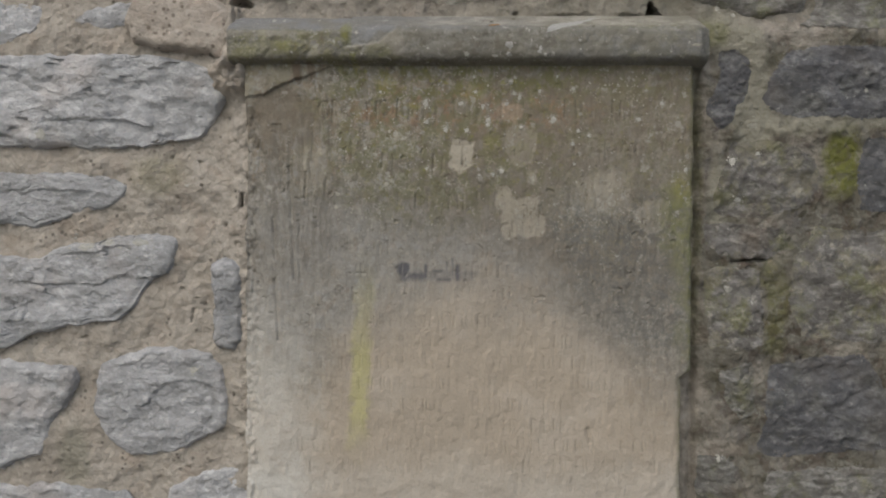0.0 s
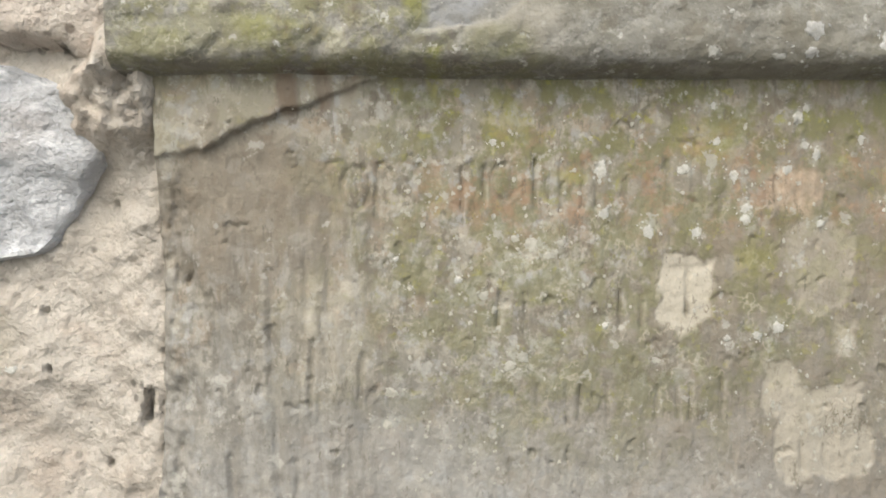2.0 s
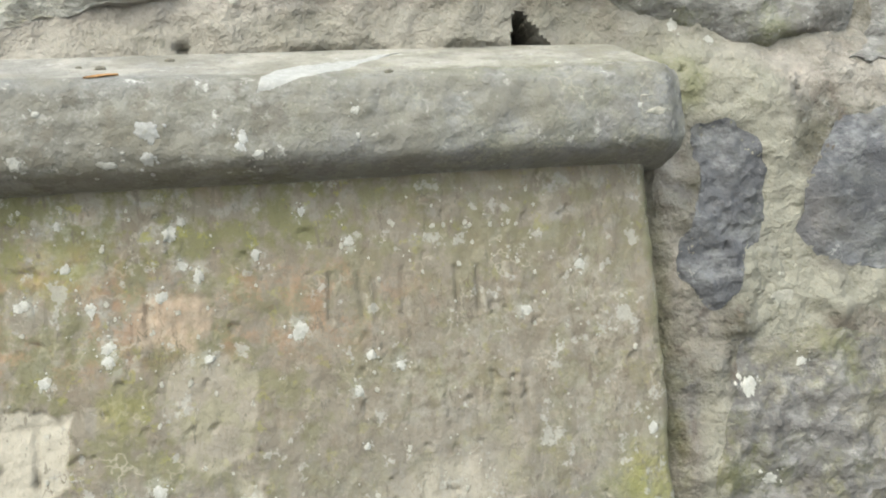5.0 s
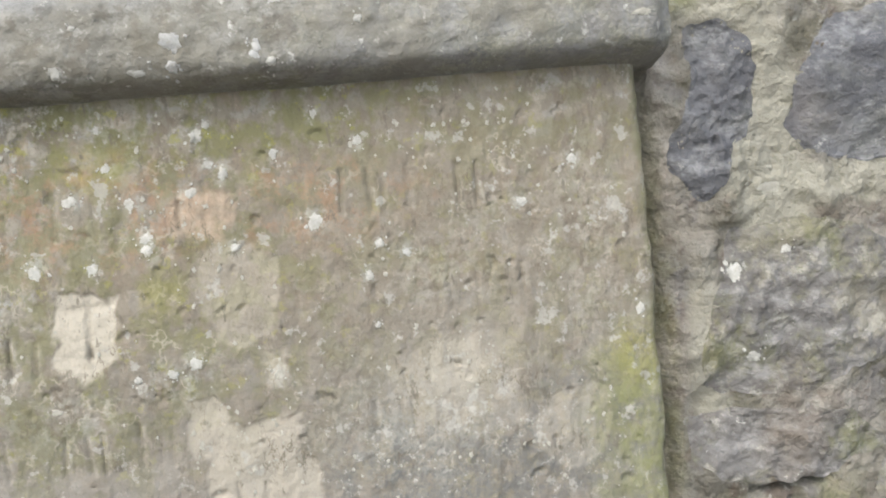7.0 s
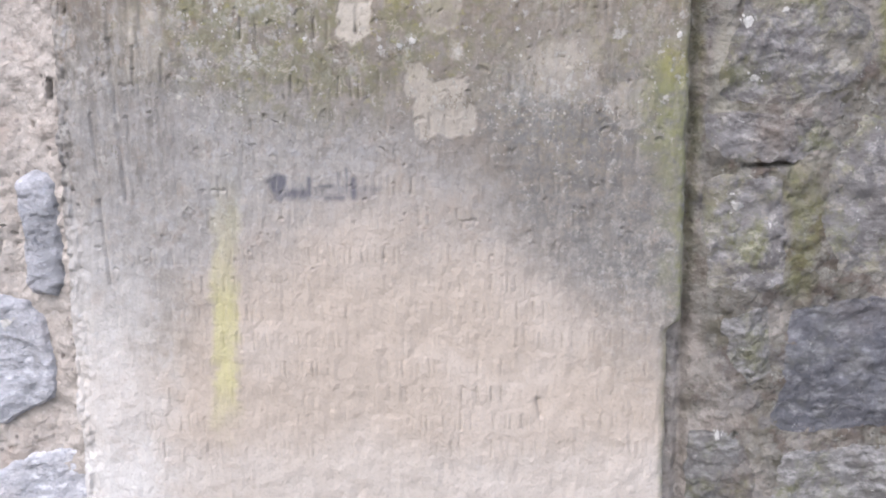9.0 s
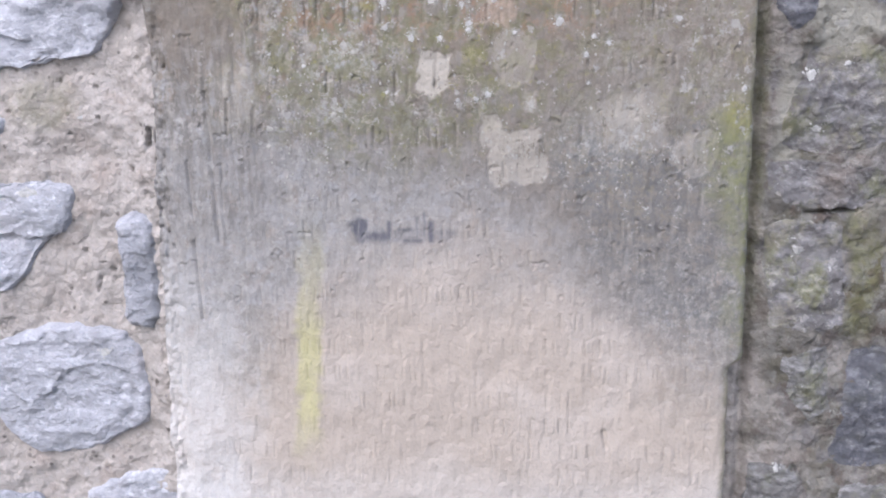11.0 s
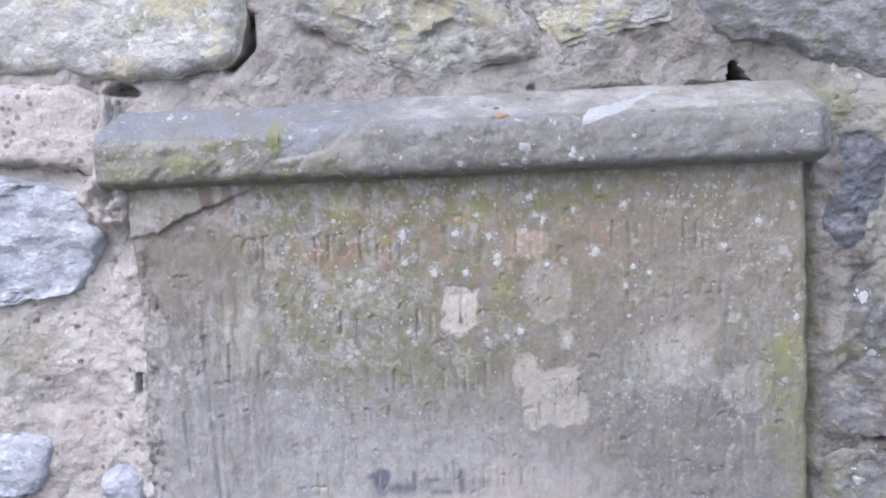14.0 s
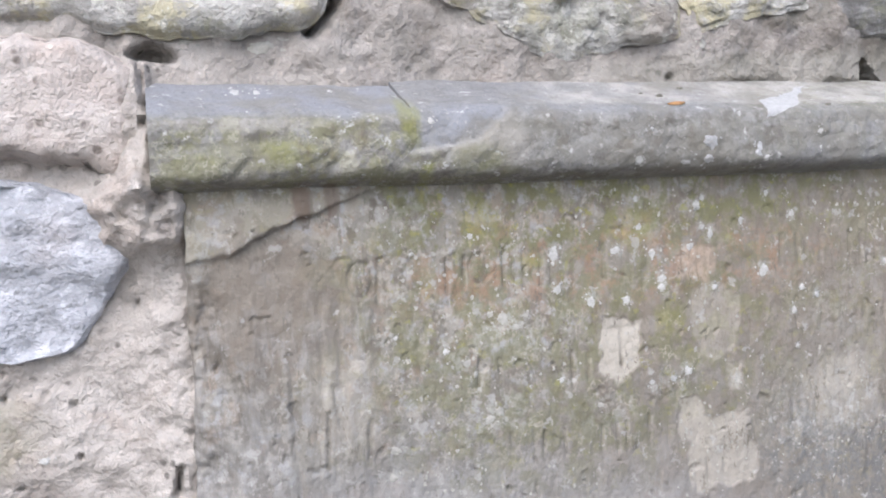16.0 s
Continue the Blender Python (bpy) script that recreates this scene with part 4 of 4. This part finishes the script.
sand_line = np.interp(sx[0], [-0.30, -0.22, -0.10, 0.0, 0.12, 0.20, 0.27, 0.35], [1.20, 1.23, 1.345, 1.372, 1.355, 1.31, 1.255, 1.20])[None, :]
warm = step(1.70, 1.66, sz) * step(1.60, 1.64, sz)
masks = {
    "sand": step(-0.095, 0.085, sand_line - sz + 0.020 * w2 + 0.012 * w1),
    # chalky foot; its rise up the left edge is painted haze
    "chalk_haze": 0.75 * step(-0.16, -0.26, sx + 0.02 * w1) * step(1.42, 1.22, sz + 0.03 * w2) + 0.35 * step(1.16, 1.09, sz + 0.02 * w2),
    "grey": 0.9 * step(1.58, 1.48, sz + 0.03 * w2) * step(1.22, 1.34, sz) * (1 - 0.3 * step(0.1, 0.2, sx)),
    "brown": np.clip(blob(sx + 0.01 * w1, sz, -0.245, 1.635, 0.055, 0.05) * (1 - proud_corner) + 0.85 * blob(sx + 0.03 * w1, sz + 0.02 * w1, 0.22, 1.62, 0.20, 0.12, 0.5) + 0.4 * blob(sx + 0.02 * w1, sz + 0.02 * w2, 0.02, 1.54, 0.14, 0.05, 0.6) + 0.6 * blob(sx + 0.03 * w1, sz + 0.03 * w2, 0.17, 1.53, 0.22, 0.11, 0.5) + 0.6 * blob(sx + 0.03 * w1, sz + 0.03 * w2, 0.25, 1.46, 0.13, 0.13, 0.5), 0, 1),
    "olive": np.clip(step(1.655, 1.70, sz + 0.012 * w1) * step(-0.20, -0.14, sx) * (1 - 0.75 * step(0.12, 0.26, sx)) * (1 - proud_corner) + 0.75 * blob(sx + 0.02 * w1, sz + 0.02 * w2, -0.03, 1.60, 0.17, 0.12) + 0.35 * proud_corner + 0.4 * blob(sx + 0.03 * w1, sz + 0.03 * w2, 0.26, 1.60, 0.14, 0.14, 0.5), 0, 1),
    "rust": np.clip(warm * (blob(sx + 0.02 * w1, sz, -0.03, 1.65, 0.12, 0.05) + 0.9 * blob(sx + 0.02 * w1, sz, 0.15, 1.645, 0.06, 0.03)), 0, 1),
    "granular": step(0.12, 0.20, sx + 0.03 * w2) * step(1.545, 1.50, sz + 0.02 * w2) * step(0.02, -0.03, sand_line - sz - 0.02) + 0.30 * step(1.6, 1.55, sz) * step(1.42, 1.48, sz),
    "pale": np.clip(patch + 0.42 * blob(sx + 0.012 * w1, sz + 0.01 * w3, 0.225, 1.525, 0.035, 0.03, 0.5) + 0.35 * blob(sx + 0.01 * w1, sz, -0.20, 1.565, 0.022, 0.035, 0.4) + 0.22 * proud_corner * step(1.715, 1.70, sz), 0, 1),
    "pink": np.clip(blob(sx + 0.009 * w1 + 0.004 * w3, sz + 0.007 * w1 - 0.004 * w3, 0.090, 1.644, 0.017, 0.016, 0.3), 0, 1),
    "moss": np.clip(0.65 * step(0.036, 0.004, from_right + 0.014 * w1) * step(1.24, 1.34, sz) * step(1.575, 1.535, sz + 0.01 * w1) + 0.7 * blob(sx + 0.01 * w1, sz, 0.335, 1.49, 0.03, 0.06) + 0.55 * step(0.010, 0.002, from_right) * step(1.0, 1.1, sz), 0, 1),
    "algae": np.clip(0.7 * step(0.020, 0.007, np.abs(sx + 0.129 - 0.05 * (sz - 1.30) + 0.005 * w1 + 0.003 * w3)) * step(1.46, 1.33, sz + 0.02 * w1) * step(1.12, 1.22, sz + 0.015 * w1) * (0.4 + 0.6 * step(1.36, 1.27, sz + 0.01 * w1)), 0, 1),
    # painted shade inside the cuts, then a painted lit edge beside them
    "groove_shade": np.clip(cut * worn / 0.0032, 0, 1),
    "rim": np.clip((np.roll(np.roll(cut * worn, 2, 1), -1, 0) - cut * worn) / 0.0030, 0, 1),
    "tar": np.clip(tar, 0, 1),
    "streak": np.clip(step(-0.15, -0.19, sx + 0.01 * w1) * step(1.34, 1.44, sz + 0.02 * w2) * step(1.66, 1.62, sz + 0.01 * w1) * (1 - 0.6 * blob(sx, sz, -0.245, 1.645, 0.05, 0.03)) + 0.45 * step(0.14, 0.22, sx + 0.02 * w1) * step(1.60, 1.55, sz + 0.02 * w1) * step(1.24, 1.34, sz + 0.02 * w2), 0, 1),
    "thread": np.clip(step(-0.20, -0.16, sx) * step(1.70, 1.675, sz + 0.006 * w1) * step(1.44, 1.52, sz + 0.02 * w1) * (0.35 + 0.65 * step(-0.3, 0.4, w2)), 0, 1),
    "crust": np.clip(halo, 0, 0.95),
    "gold": np.clip(0.9 * blob(sx + 0.003 * w3, sz + 0.003 * w1, -0.137, 1.710, 0.0045, 0.010) + 0.6 * blob(sx + 0.006 * w1, sz, -0.093, 1.688, 0.012, 0.014, 0.6) + 0.7 * blob(sx + 0.004 * w1, sz, -0.052, 1.655, 0.010, 0.0045, 0.6) + 0.55 * blob(sx + 0.005 * w1, sz, 0.030, 1.675, 0.02, 0.012, 0.7) + 0.7 * blob(sx + 0.006 * w1, sz, 0.340, 1.535, 0.016, 0.018, 0.7) + 0.5 * blob(sx + 0.006 * w1, sz, 0.065, 1.600, 0.012, 0.010, 0.6), 0, 1),
    "drip": np.clip(blob(sx + 0.003 * w1, sz, -0.222, 1.706, 0.006, 0.016) + 0.8 * blob(sx + 0.003 * w1, sz, -0.203, 1.706, 0.006, 0.014) + 0.5 * blob(sx, sz, -0.186, 1.71, 0.005, 0.01), 0, 1),
    "speck": step(1.38, 1.48, sz + 0.02 * w2),
}
px, py, pz = rim(sx, sy, sz, 1.42)
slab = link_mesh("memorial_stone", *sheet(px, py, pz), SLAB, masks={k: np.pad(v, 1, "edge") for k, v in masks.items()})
tagged(slab, "weathered sandstone memorial with worn lettering and lichen", "memorial", kind="thing")


def slab_y(x, z):
    """The slab's front at (x, z)."""
    r = int(np.clip(np.searchsorted(rows, z) - 1, 0, len(rows) - 2))
    v = (z - rows[r]) / (rows[r + 1] - rows[r])
    u = float(np.clip((x - left[r]) / (right[r] - left[r]), 0, 0.9999)) * (len(across) - 1)
    c = int(u)
    low, high = (sy[k, c] + (u - c) * (sy[k, c + 1] - sy[k, c]) for k in (r, r + 1))
    return float(low + v * (high - low))


def lichen(x, z, r, surface, parent, material, seed, name="lichen", squash=1.0, label=""):
    """A thin ragged crust that follows the stone, with a few crumbs of itself close by."""
    pick = random.Random(seed)
    verts, faces = [], []

    def crumb(cx, cz, size, count):
        base = len(verts)
        lobes = [(n, pick.uniform(0, 6.28), pick.uniform(0.5, 1.0)) for n in (1, 2, 3, 5, 7, 11, 16)]
        ragged = [pick.uniform(0.88, 1.10) for _ in range(count)]
        for k, (s, h) in enumerate(((1.0, -0.0008), (0.96, 0.00015), (0.70, 0.0004), (0.36, 0.0004))):
            for i in range(count):
                a = 2 * math.pi * i / count
                q = 0.92 + sum(0.22 / n ** 0.55 * w * math.sin(n * a + turn) for n, turn, w in lobes)
                q = size * s * max(0.3, q) * (ragged[i] if k < 2 else 1)
                vx, vz = cx + q * math.cos(a), cz + q * math.sin(a) * squash
                verts.append((vx, surface(vx, vz) - h, vz))
                if k:
                    b, j = base + (k - 1) * count, (i + 1) % count
                    faces.append((b + i, b + j, b + count + j, b + count + i))
        verts.append((cx, surface(cx, cz) - 0.0006, cz))
        b = base + 3 * count
        faces.extend((b + i, b + (i + 1) % count, b + count) for i in range(count))

    crumb(x, z, 0.82 * r, 44)
    for _ in range(pick.randint(2, 5)):
        a, far = pick.uniform(0, 6.28), r * pick.uniform(1.0, 1.7)
        crumb(x + far * math.cos(a), z + far * math.sin(a), r * pick.uniform(0.10, 0.26), 10)
    return link_mesh(name, verts, faces, material, parent, label)


for k, (x, z, r) in enumerate(WHITE):
    lichen(x, z, r / 1000, slab_y, slab, LICHEN, 400 + k, squash=random.uniform(0.85, 1.2))
for k, (x, z, r) in enumerate(CREAM):
    lichen(x, z, r / 1000, slab_y, slab, LICHEN_CREAM, 500 + k, squash=random.uniform(0.8, 1.2))


def specks():
    """Scattered small lichen crusts on the upper face, too many to count."""
    pick = random.Random(77)
    verts, faces = [], []
    centres = [(pick.uniform(-0.18, 0.34), pick.uniform(1.47, 1.70)) for _ in range(60)]
    made = 0
    while made < 620:
        cx, cz = pick.choice(centres)
        x, z = cx + pick.gauss(0, 0.022), cz + pick.gauss(0, 0.018)
        if not (-0.25 < x < 0.35 and 1.40 < z < 1.705):
            continue
        r, turn, n = 0.0005 + 0.0012 * pick.random() ** 2, pick.uniform(0, 6.28), 9
        base, y = len(verts), slab_y(x, z)
        rad = [r * pick.uniform(0.6, 1.35) for _ in range(n)]
        for s, h in ((1.0, -0.0004), (0.8, 0.0004)):
            for i in range(n):
                a = turn + 2 * math.pi * i / n
                verts.append((x + s * rad[i] * math.cos(a), y - h, z + 1.2 * s * rad[i] * math.sin(a)))
        verts.append((x, y - 0.0005, z))
        for i in range(n):
            j = (i + 1) % n
            faces += [(base + i, base + j, base + n + j, base + n + i), (base + n + i, base + n + j, base + 2 * n)]
        made += 1
    ob = link_mesh("lichen_specks", verts, faces, LICHEN_CREAM, slab, "scattered small pale lichen specks")
    tagged(ob, kind="stuff")


specks()

# ---------------------------------------------------------------- the cornice over the slab, in two stones
PROFILE = [(1.350, 1.796), (1.338, 1.792), (1.310, 1.779), (1.282, 1.7672), (1.2755, 1.7645), (1.2725, 1.7610), (1.2712, 1.7560), (1.2705, 1.745), (1.2706, 1.734), (1.2710, 1.7285), (1.2726, 1.7235), (1.2765, 1.7195), (1.2830, 1.7168), (1.2905, 1.7148), (1.2985, 1.7130), (1.304, 1.7115), (1.36, 1.7115)]


def cornice_block(x0, x1, seed, set_back, wear):
    prof = np.array(PROFILE)
    length = np.concatenate([[0], np.cumsum(np.hypot(*np.diff(prof, axis=0).T))])
    t = np.linspace(0, length[-1], 90)
    y0, z0 = np.interp(t, length, prof[:, 0]), np.interp(t, length, prof[:, 1])
    x = np.arange(x0, x1 + 0.001, 0.0022)
    gx, gt = np.meshgrid(x, t)
    gy, gz = np.repeat(y0[:, None], len(x), 1), np.repeat(z0[:, None], len(x), 1)
    front = step(1.335, 1.29, gy) * step(1.716, 1.726, gz)
    n1, n2 = fbm(gx, gt, 0.04, 4, seed), fbm(gx, gt, 0.014, 4, seed + 5, stretch=0.8)
    gy = gy + set_back - front * wear * (0.0017 * n1 + 0.0008 * n2 - 0.0011 * step(0.35, 0.6, fbm(gx, gt, 0.045, 4, seed + 20)) + 0.0006 * step(0.3, 0.5, fbm(gx, gt, 0.02, 3, seed + 24)))
    gz = gz - front * wear * 0.0020 * fbm(gx, gt * 0, 0.05, 3, seed + 9)
    gy -= front * wear * 0.0004 * fbm(gx * 0.12, gt, 0.009, 3, seed + 14)
    return gx, gy, gz, gt, n1, n2


cornice = tagged(new("cornice"), "weathered projecting stone cornice over the memorial", "cornice", kind="thing")
cornice.location = (0.03, 1.34, 1.70)
surfaces = []
for x0, x1, seed, back, wear, tag in ((-0.318, -0.1449, 330, 0.002, 1.3, "mossy grey stone block"), (-0.1450, 0.374, 340, 0.0, 1.0, "long grey stone block with white lichen")):
    gx, gy, gz, gt, n1, n2 = cornice_block(x0, x1, seed, back, wear)
    drift = -0.016 * step(1.742, 1.722, gz)
    if x0 < -0.2:
        gx = x0 + (gx - x0) * (x1 + drift - x0) / (x1 - x0)
    else:
        gx = gx + drift * step(0.10, 0.0, gx - x0)
    if x0 > -0.2:
        # rounded far end, a scaled hollow with a sharp lip near the joint, a chip along the arris
        gy += 0.016 * step(0.350, 0.376, gx) ** 2
        lip = np.interp(gx[0], [-0.160, -0.145, -0.101, -0.090, -0.076], [1.730, 1.735, 1.742, 1.750, 1.762])[None, :] + 0.001 * n2
        hollow = step(-0.0005, 0.0015, gz - lip) * step(-0.074, -0.078, gx) * step(1.772, 1.762, gz)
        gy += 0.0055 * hollow
        gy += 0.003 * blob(gx, gz, 0.185, 1.768, 0.05, 0.006)
        gy += 0.004 * blob(gx + 0.01 * n1, gz, 0.30, 1.765, 0.04, 0.006)
        m = {"olive": np.clip(0.5 * step(1.77, 1.74, gz) * step(-0.02, -0.12, gx + 0.03 * n1) + 0.55 * step(0.05, 0.3, gx + 0.04 * n1) + 0.35 * step(1.73, 1.715, gz), 0, 1),
             "blue": np.clip(hollow + 0.5 * step(1.752, 1.765, gz) * step(0.15, 0.05, gx) + 0.5 * step(0.12, 0.2, gx) * step(1.77, 1.755, gz), 0, 1), "rust": 0 * gx,
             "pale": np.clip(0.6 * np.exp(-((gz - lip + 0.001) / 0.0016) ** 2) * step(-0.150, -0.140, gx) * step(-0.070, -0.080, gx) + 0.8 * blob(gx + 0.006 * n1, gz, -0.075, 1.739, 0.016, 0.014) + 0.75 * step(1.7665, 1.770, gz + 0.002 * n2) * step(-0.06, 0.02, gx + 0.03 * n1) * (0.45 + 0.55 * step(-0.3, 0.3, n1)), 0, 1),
             "moss": np.clip(0.9 * blob(gx + 0.004 * n1, gz, -0.138, 1.718, 0.005, 0.010) + 0.45 * blob(gx + 0.002 * n1, gz, -0.144, 1.755, 0.004, 0.018) + 0.3 * blob(gx, gz, -0.10, 1.73, 0.02, 0.01), 0, 1)}
    else:
        gy += 0.003 * step(1.756, 1.764, gz + 0.003 * n1)
        gy += 0.0012 * step(-0.152, -0.147, gx)
        m = {"olive": np.clip(0.95 * step(1.765, 1.755, gz + 0.003 * n1), 0, 1), "blue": step(1.757, 1.765, gz + 0.003 * n1),
             "rust": np.clip(0.8 * blob(gx, gz, -0.222, 1.72, 0.006, 0.03) + 0.8 * blob(gx, gz, -0.203, 1.725, 0.006, 0.03) + 0.5 * blob(gx, gz, -0.185, 1.74, 0.006, 0.02), 0, 1),
             "pale": 0.5 * blob(gx, gz, -0.193, 1.733, 0.008, 0.012) + 0.5 * blob(gx + 0.01 * n1, gz, -0.27, 1.755, 0.06, 0.004), "moss": 0.55 * blob(gx + 0.002 * n1, gz, -0.149, 1.757, 0.006, 0.020) + 0.4 * blob(gx + 0.01 * n1, gz, -0.25, 1.735, 0.05, 0.01)}
    surfaces.append((gx, gy, gz))
    ex, ey, ez = np.pad(gx, ((0, 0), (1, 1)), "edge"), np.pad(gy, ((0, 0), (1, 1)), constant_values=1.42), np.pad(gz, ((0, 0), (1, 1)), "edge")
    masks_here = {k: np.pad(v, ((0, 0), (1, 1)), "edge") for k, v in m.items()}
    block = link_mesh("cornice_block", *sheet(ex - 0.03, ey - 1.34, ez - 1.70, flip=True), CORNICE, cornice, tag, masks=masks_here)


def cornice_y(x, z):
    gx, gy, gz = surfaces[0] if x < -0.146 else surfaces[1]
    u = float(np.clip((x - gx[0, 0]) / 0.0022, 0, gx.shape[1] - 1.001))
    c = int(u)
    a, b = (float(np.interp(z, gz[84::-1, k], gy[84::-1, k])) for k in (c, c + 1))
    return a + (u - c) * (b - a)


def on_cornice(x, z, r, material, seed, name="lichen", squash=1.0, label=""):
    ob = lichen(x, z, r, cornice_y, None, material, seed, name, squash, label)
    ob.data.transform(Matrix.Translation((-0.03, -1.34, -1.70)))
    ob.parent = cornice
    return ob


for k, (x, z, r, q) in enumerate([(0.086, 1.7365, 7.2, 1.0), (0.084, 1.7245, 4.8, 0.8), (0.130, 1.7335, 3.2, 1.4), (0.128, 1.728, 3.4, 0.9), (0.137, 1.7235, 4.2, 0.7), (0.065, 1.7225, 6, 0.4), (0.025, 1.725, 4.5, 0.9), (0.187, 1.744, 3, 1), (0.187, 1.731, 2, 1), (0.036, 1.748, 2.2, 1), (0.341, 1.741, 2, 1), (-0.133, 1.757, 3, 1), (-0.259, 1.783, 4.6, 0.7), (-0.245, 1.783, 3.4, 0.8), (-0.193, 1.784, 2.4, 0.8)]):
    on_cornice(x, z, r / 1000, CHIP if k < 4 else LICHEN, 600 + k, squash=q)

# the fresh white chip along the cornice's upper arris
chip_v, chip_f = [], []
for i in range(40):
    u = i / 39
    for j in range(7):
        v = j / 6 - 0.5
        half = (0.0135 * (1 - u) + 0.0050 * u) * (0.75 + 0.35 * float(fbm(np.array(u), np.array(0.3), 0.2, 3, 350))) * (0.35 + 0.65 * min(1, (1 - u) * 6))
        x = 0.140 + 0.083 * u + 0.004 * v
        z = 1.7600 + 0.0275 * u + half * v * 1.4 + 0.001 * math.sin(9 * u)
        lift = 0.0014 * (1 - (2 * v) ** 2) - 0.0004
        chip_v.append((x - 0.03, cornice_y(x, z) - lift - 1.34, z - 1.70))
        if i and j:
            a = (i - 1) * 7 + j - 1
            chip_f.append((a, a + 7, a + 8, a + 1))
link_mesh("chip", chip_v, chip_f, CHIP, cornice, "fresh white chipped edge")
on_cornice(0.350, 1.7375, 0.009, LICHEN_CREAM, 650, "chip", 0.28, "pale chipped lower edge")


# ---------------------------------------------------------------- litter on the cornice's ledge
def plain_matter(name, base, other, size):
    s = Shade(name, 0.9)
    s.colour = base
    s.mix(s.noise(size, 4, 0.6), other)
    return s.done([(s.noise(0.5 * size, 3, 0.6), 0.0003)])


def dry_leaf(x, z, long, wide, tilt, material):
    """A small curled leaf blade with a midrib, lying on the ledge."""
    verts, faces = [], []
    for i in range(13):
        u = i / 12
        half = wide * math.sin(math.pi * min(1, u ** 0.8)) + 0.0002
        for j in range(5):
            v = j / 2 - 1
            px_, pz_ = x + (u - 0.5) * long, z + tilt * (u - 0.5) * long + v * half * 0.6
            lift = 0.0008 + 0.0012 * v * v + 0.0010 * math.sin(3 * u) - (0.0003 if j == 2 else 0)
            verts.append((px_, cornice_y(px_, pz_) - lift, pz_))
            if i and j:
                a = (i - 1) * 5 + j - 1
                faces.append((a, a + 5, a + 6, a + 1))
    ob = link_mesh("dry_leaf", verts, faces, material)
    ob.modifiers.new("thickness", "SOLIDIFY").thickness = 0.0004
    return tagged(ob, "small dry orange-brown leaf lying on the cornice ledge", "leaf", kind="thing")


def stone_chip(x, z, r, material, seed):
    """A broken crumb of stone with flat faces."""
    bm = bmesh.new()
    bmesh.ops.create_icosphere(bm, subdivisions=2, radius=r)
    pick = random.Random(seed)
    for v in bm.verts:
        v.co *= pick.uniform(0.8, 1.12)
        v.co.x *= 1.4
        v.co.z *= 0.75
    data = bpy.data.meshes.new("stone_chip")
    bm.to_mesh(data)
    bm.free()
    data.materials.append(material)
    ob = new("stone_chip", data)
    ob.location = (x, cornice_y(x, z) - 0.2 * r, z)
    return tagged(ob, "small dark crumb of stone resting on the cornice", "stone", group="crumbs on the cornice", kind="thing")


LEAF = plain_matter("dry_leaf_brown", (0.24, 0.125, 0.05), (0.30, 0.18, 0.08), 0.003)
CRUMB = plain_matter("dark_crumb", (0.10, 0.092, 0.075), (0.16, 0.15, 0.125), 0.003)
dry_leaf(0.0645, 1.7680, 0.016, 0.0022, 0.10, LEAF)
for k, (x, z, r) in enumerate([(0.0615, 1.7760, 0.0024), (0.2075, 1.7662, 0.0018), (0.0945, 1.7850, 0.0020), (0.0500, 1.7790, 0.0014)]):
    stone_chip(x, z, r, CRUMB, 800 + k)

# ---------------------------------------------------------------- lichen on the wall
def cast(x, z):
    """The front of the wall or a bedded stone at (x, z)."""
    hit, place, normal, _, ob, _ = scene.ray_cast(graph, (x, 1.0, z), (0, 1, 0))
    return place.y if hit else 1.33


bpy.context.view_layer.update()
graph = bpy.context.evaluated_depsgraph_get()
for k, (x, z, r, q) in enumerate([(-0.611, 1.615, 11, 0.9), (-0.386, 1.261, 8, 0.9), (-0.395, 1.54, 4, 0.9), (-0.548, 1.447, 17, 0.45), (-0.515, 1.454, 15, 0.4), (-0.465, 1.454, 14, 0.55), (0.459, 1.587, 4, 1), (0.429, 1.517, 6, 0.9), (0.40, 1.803, 5, 0.9), (0.424, 1.794, 4, 1), (0.618, 1.681, 4, 1), (-0.352, 1.834, 3, 1), (0.42, 1.575, 6, 1.5), (0.418, 1.385, 9, 0.7), (0.38, 1.77, 3, 1), (0.405, 1.13, 4, 1.8)]):
    lichen(x, z, r / 1000, cast, wall, LICHEN, 700 + k, squash=q)
for k, (x, z, r, q) in enumerate([(0.449, 1.628, 10, 0.6), (-0.288, 1.823, 7, 0.7), (-0.237, 1.819, 12, 0.5), (0.131, 1.825, 5, 0.9)]):
    lichen(x, z, r / 1000, cast, wall, LICHEN_CREAM, 750 + k, squash=q)
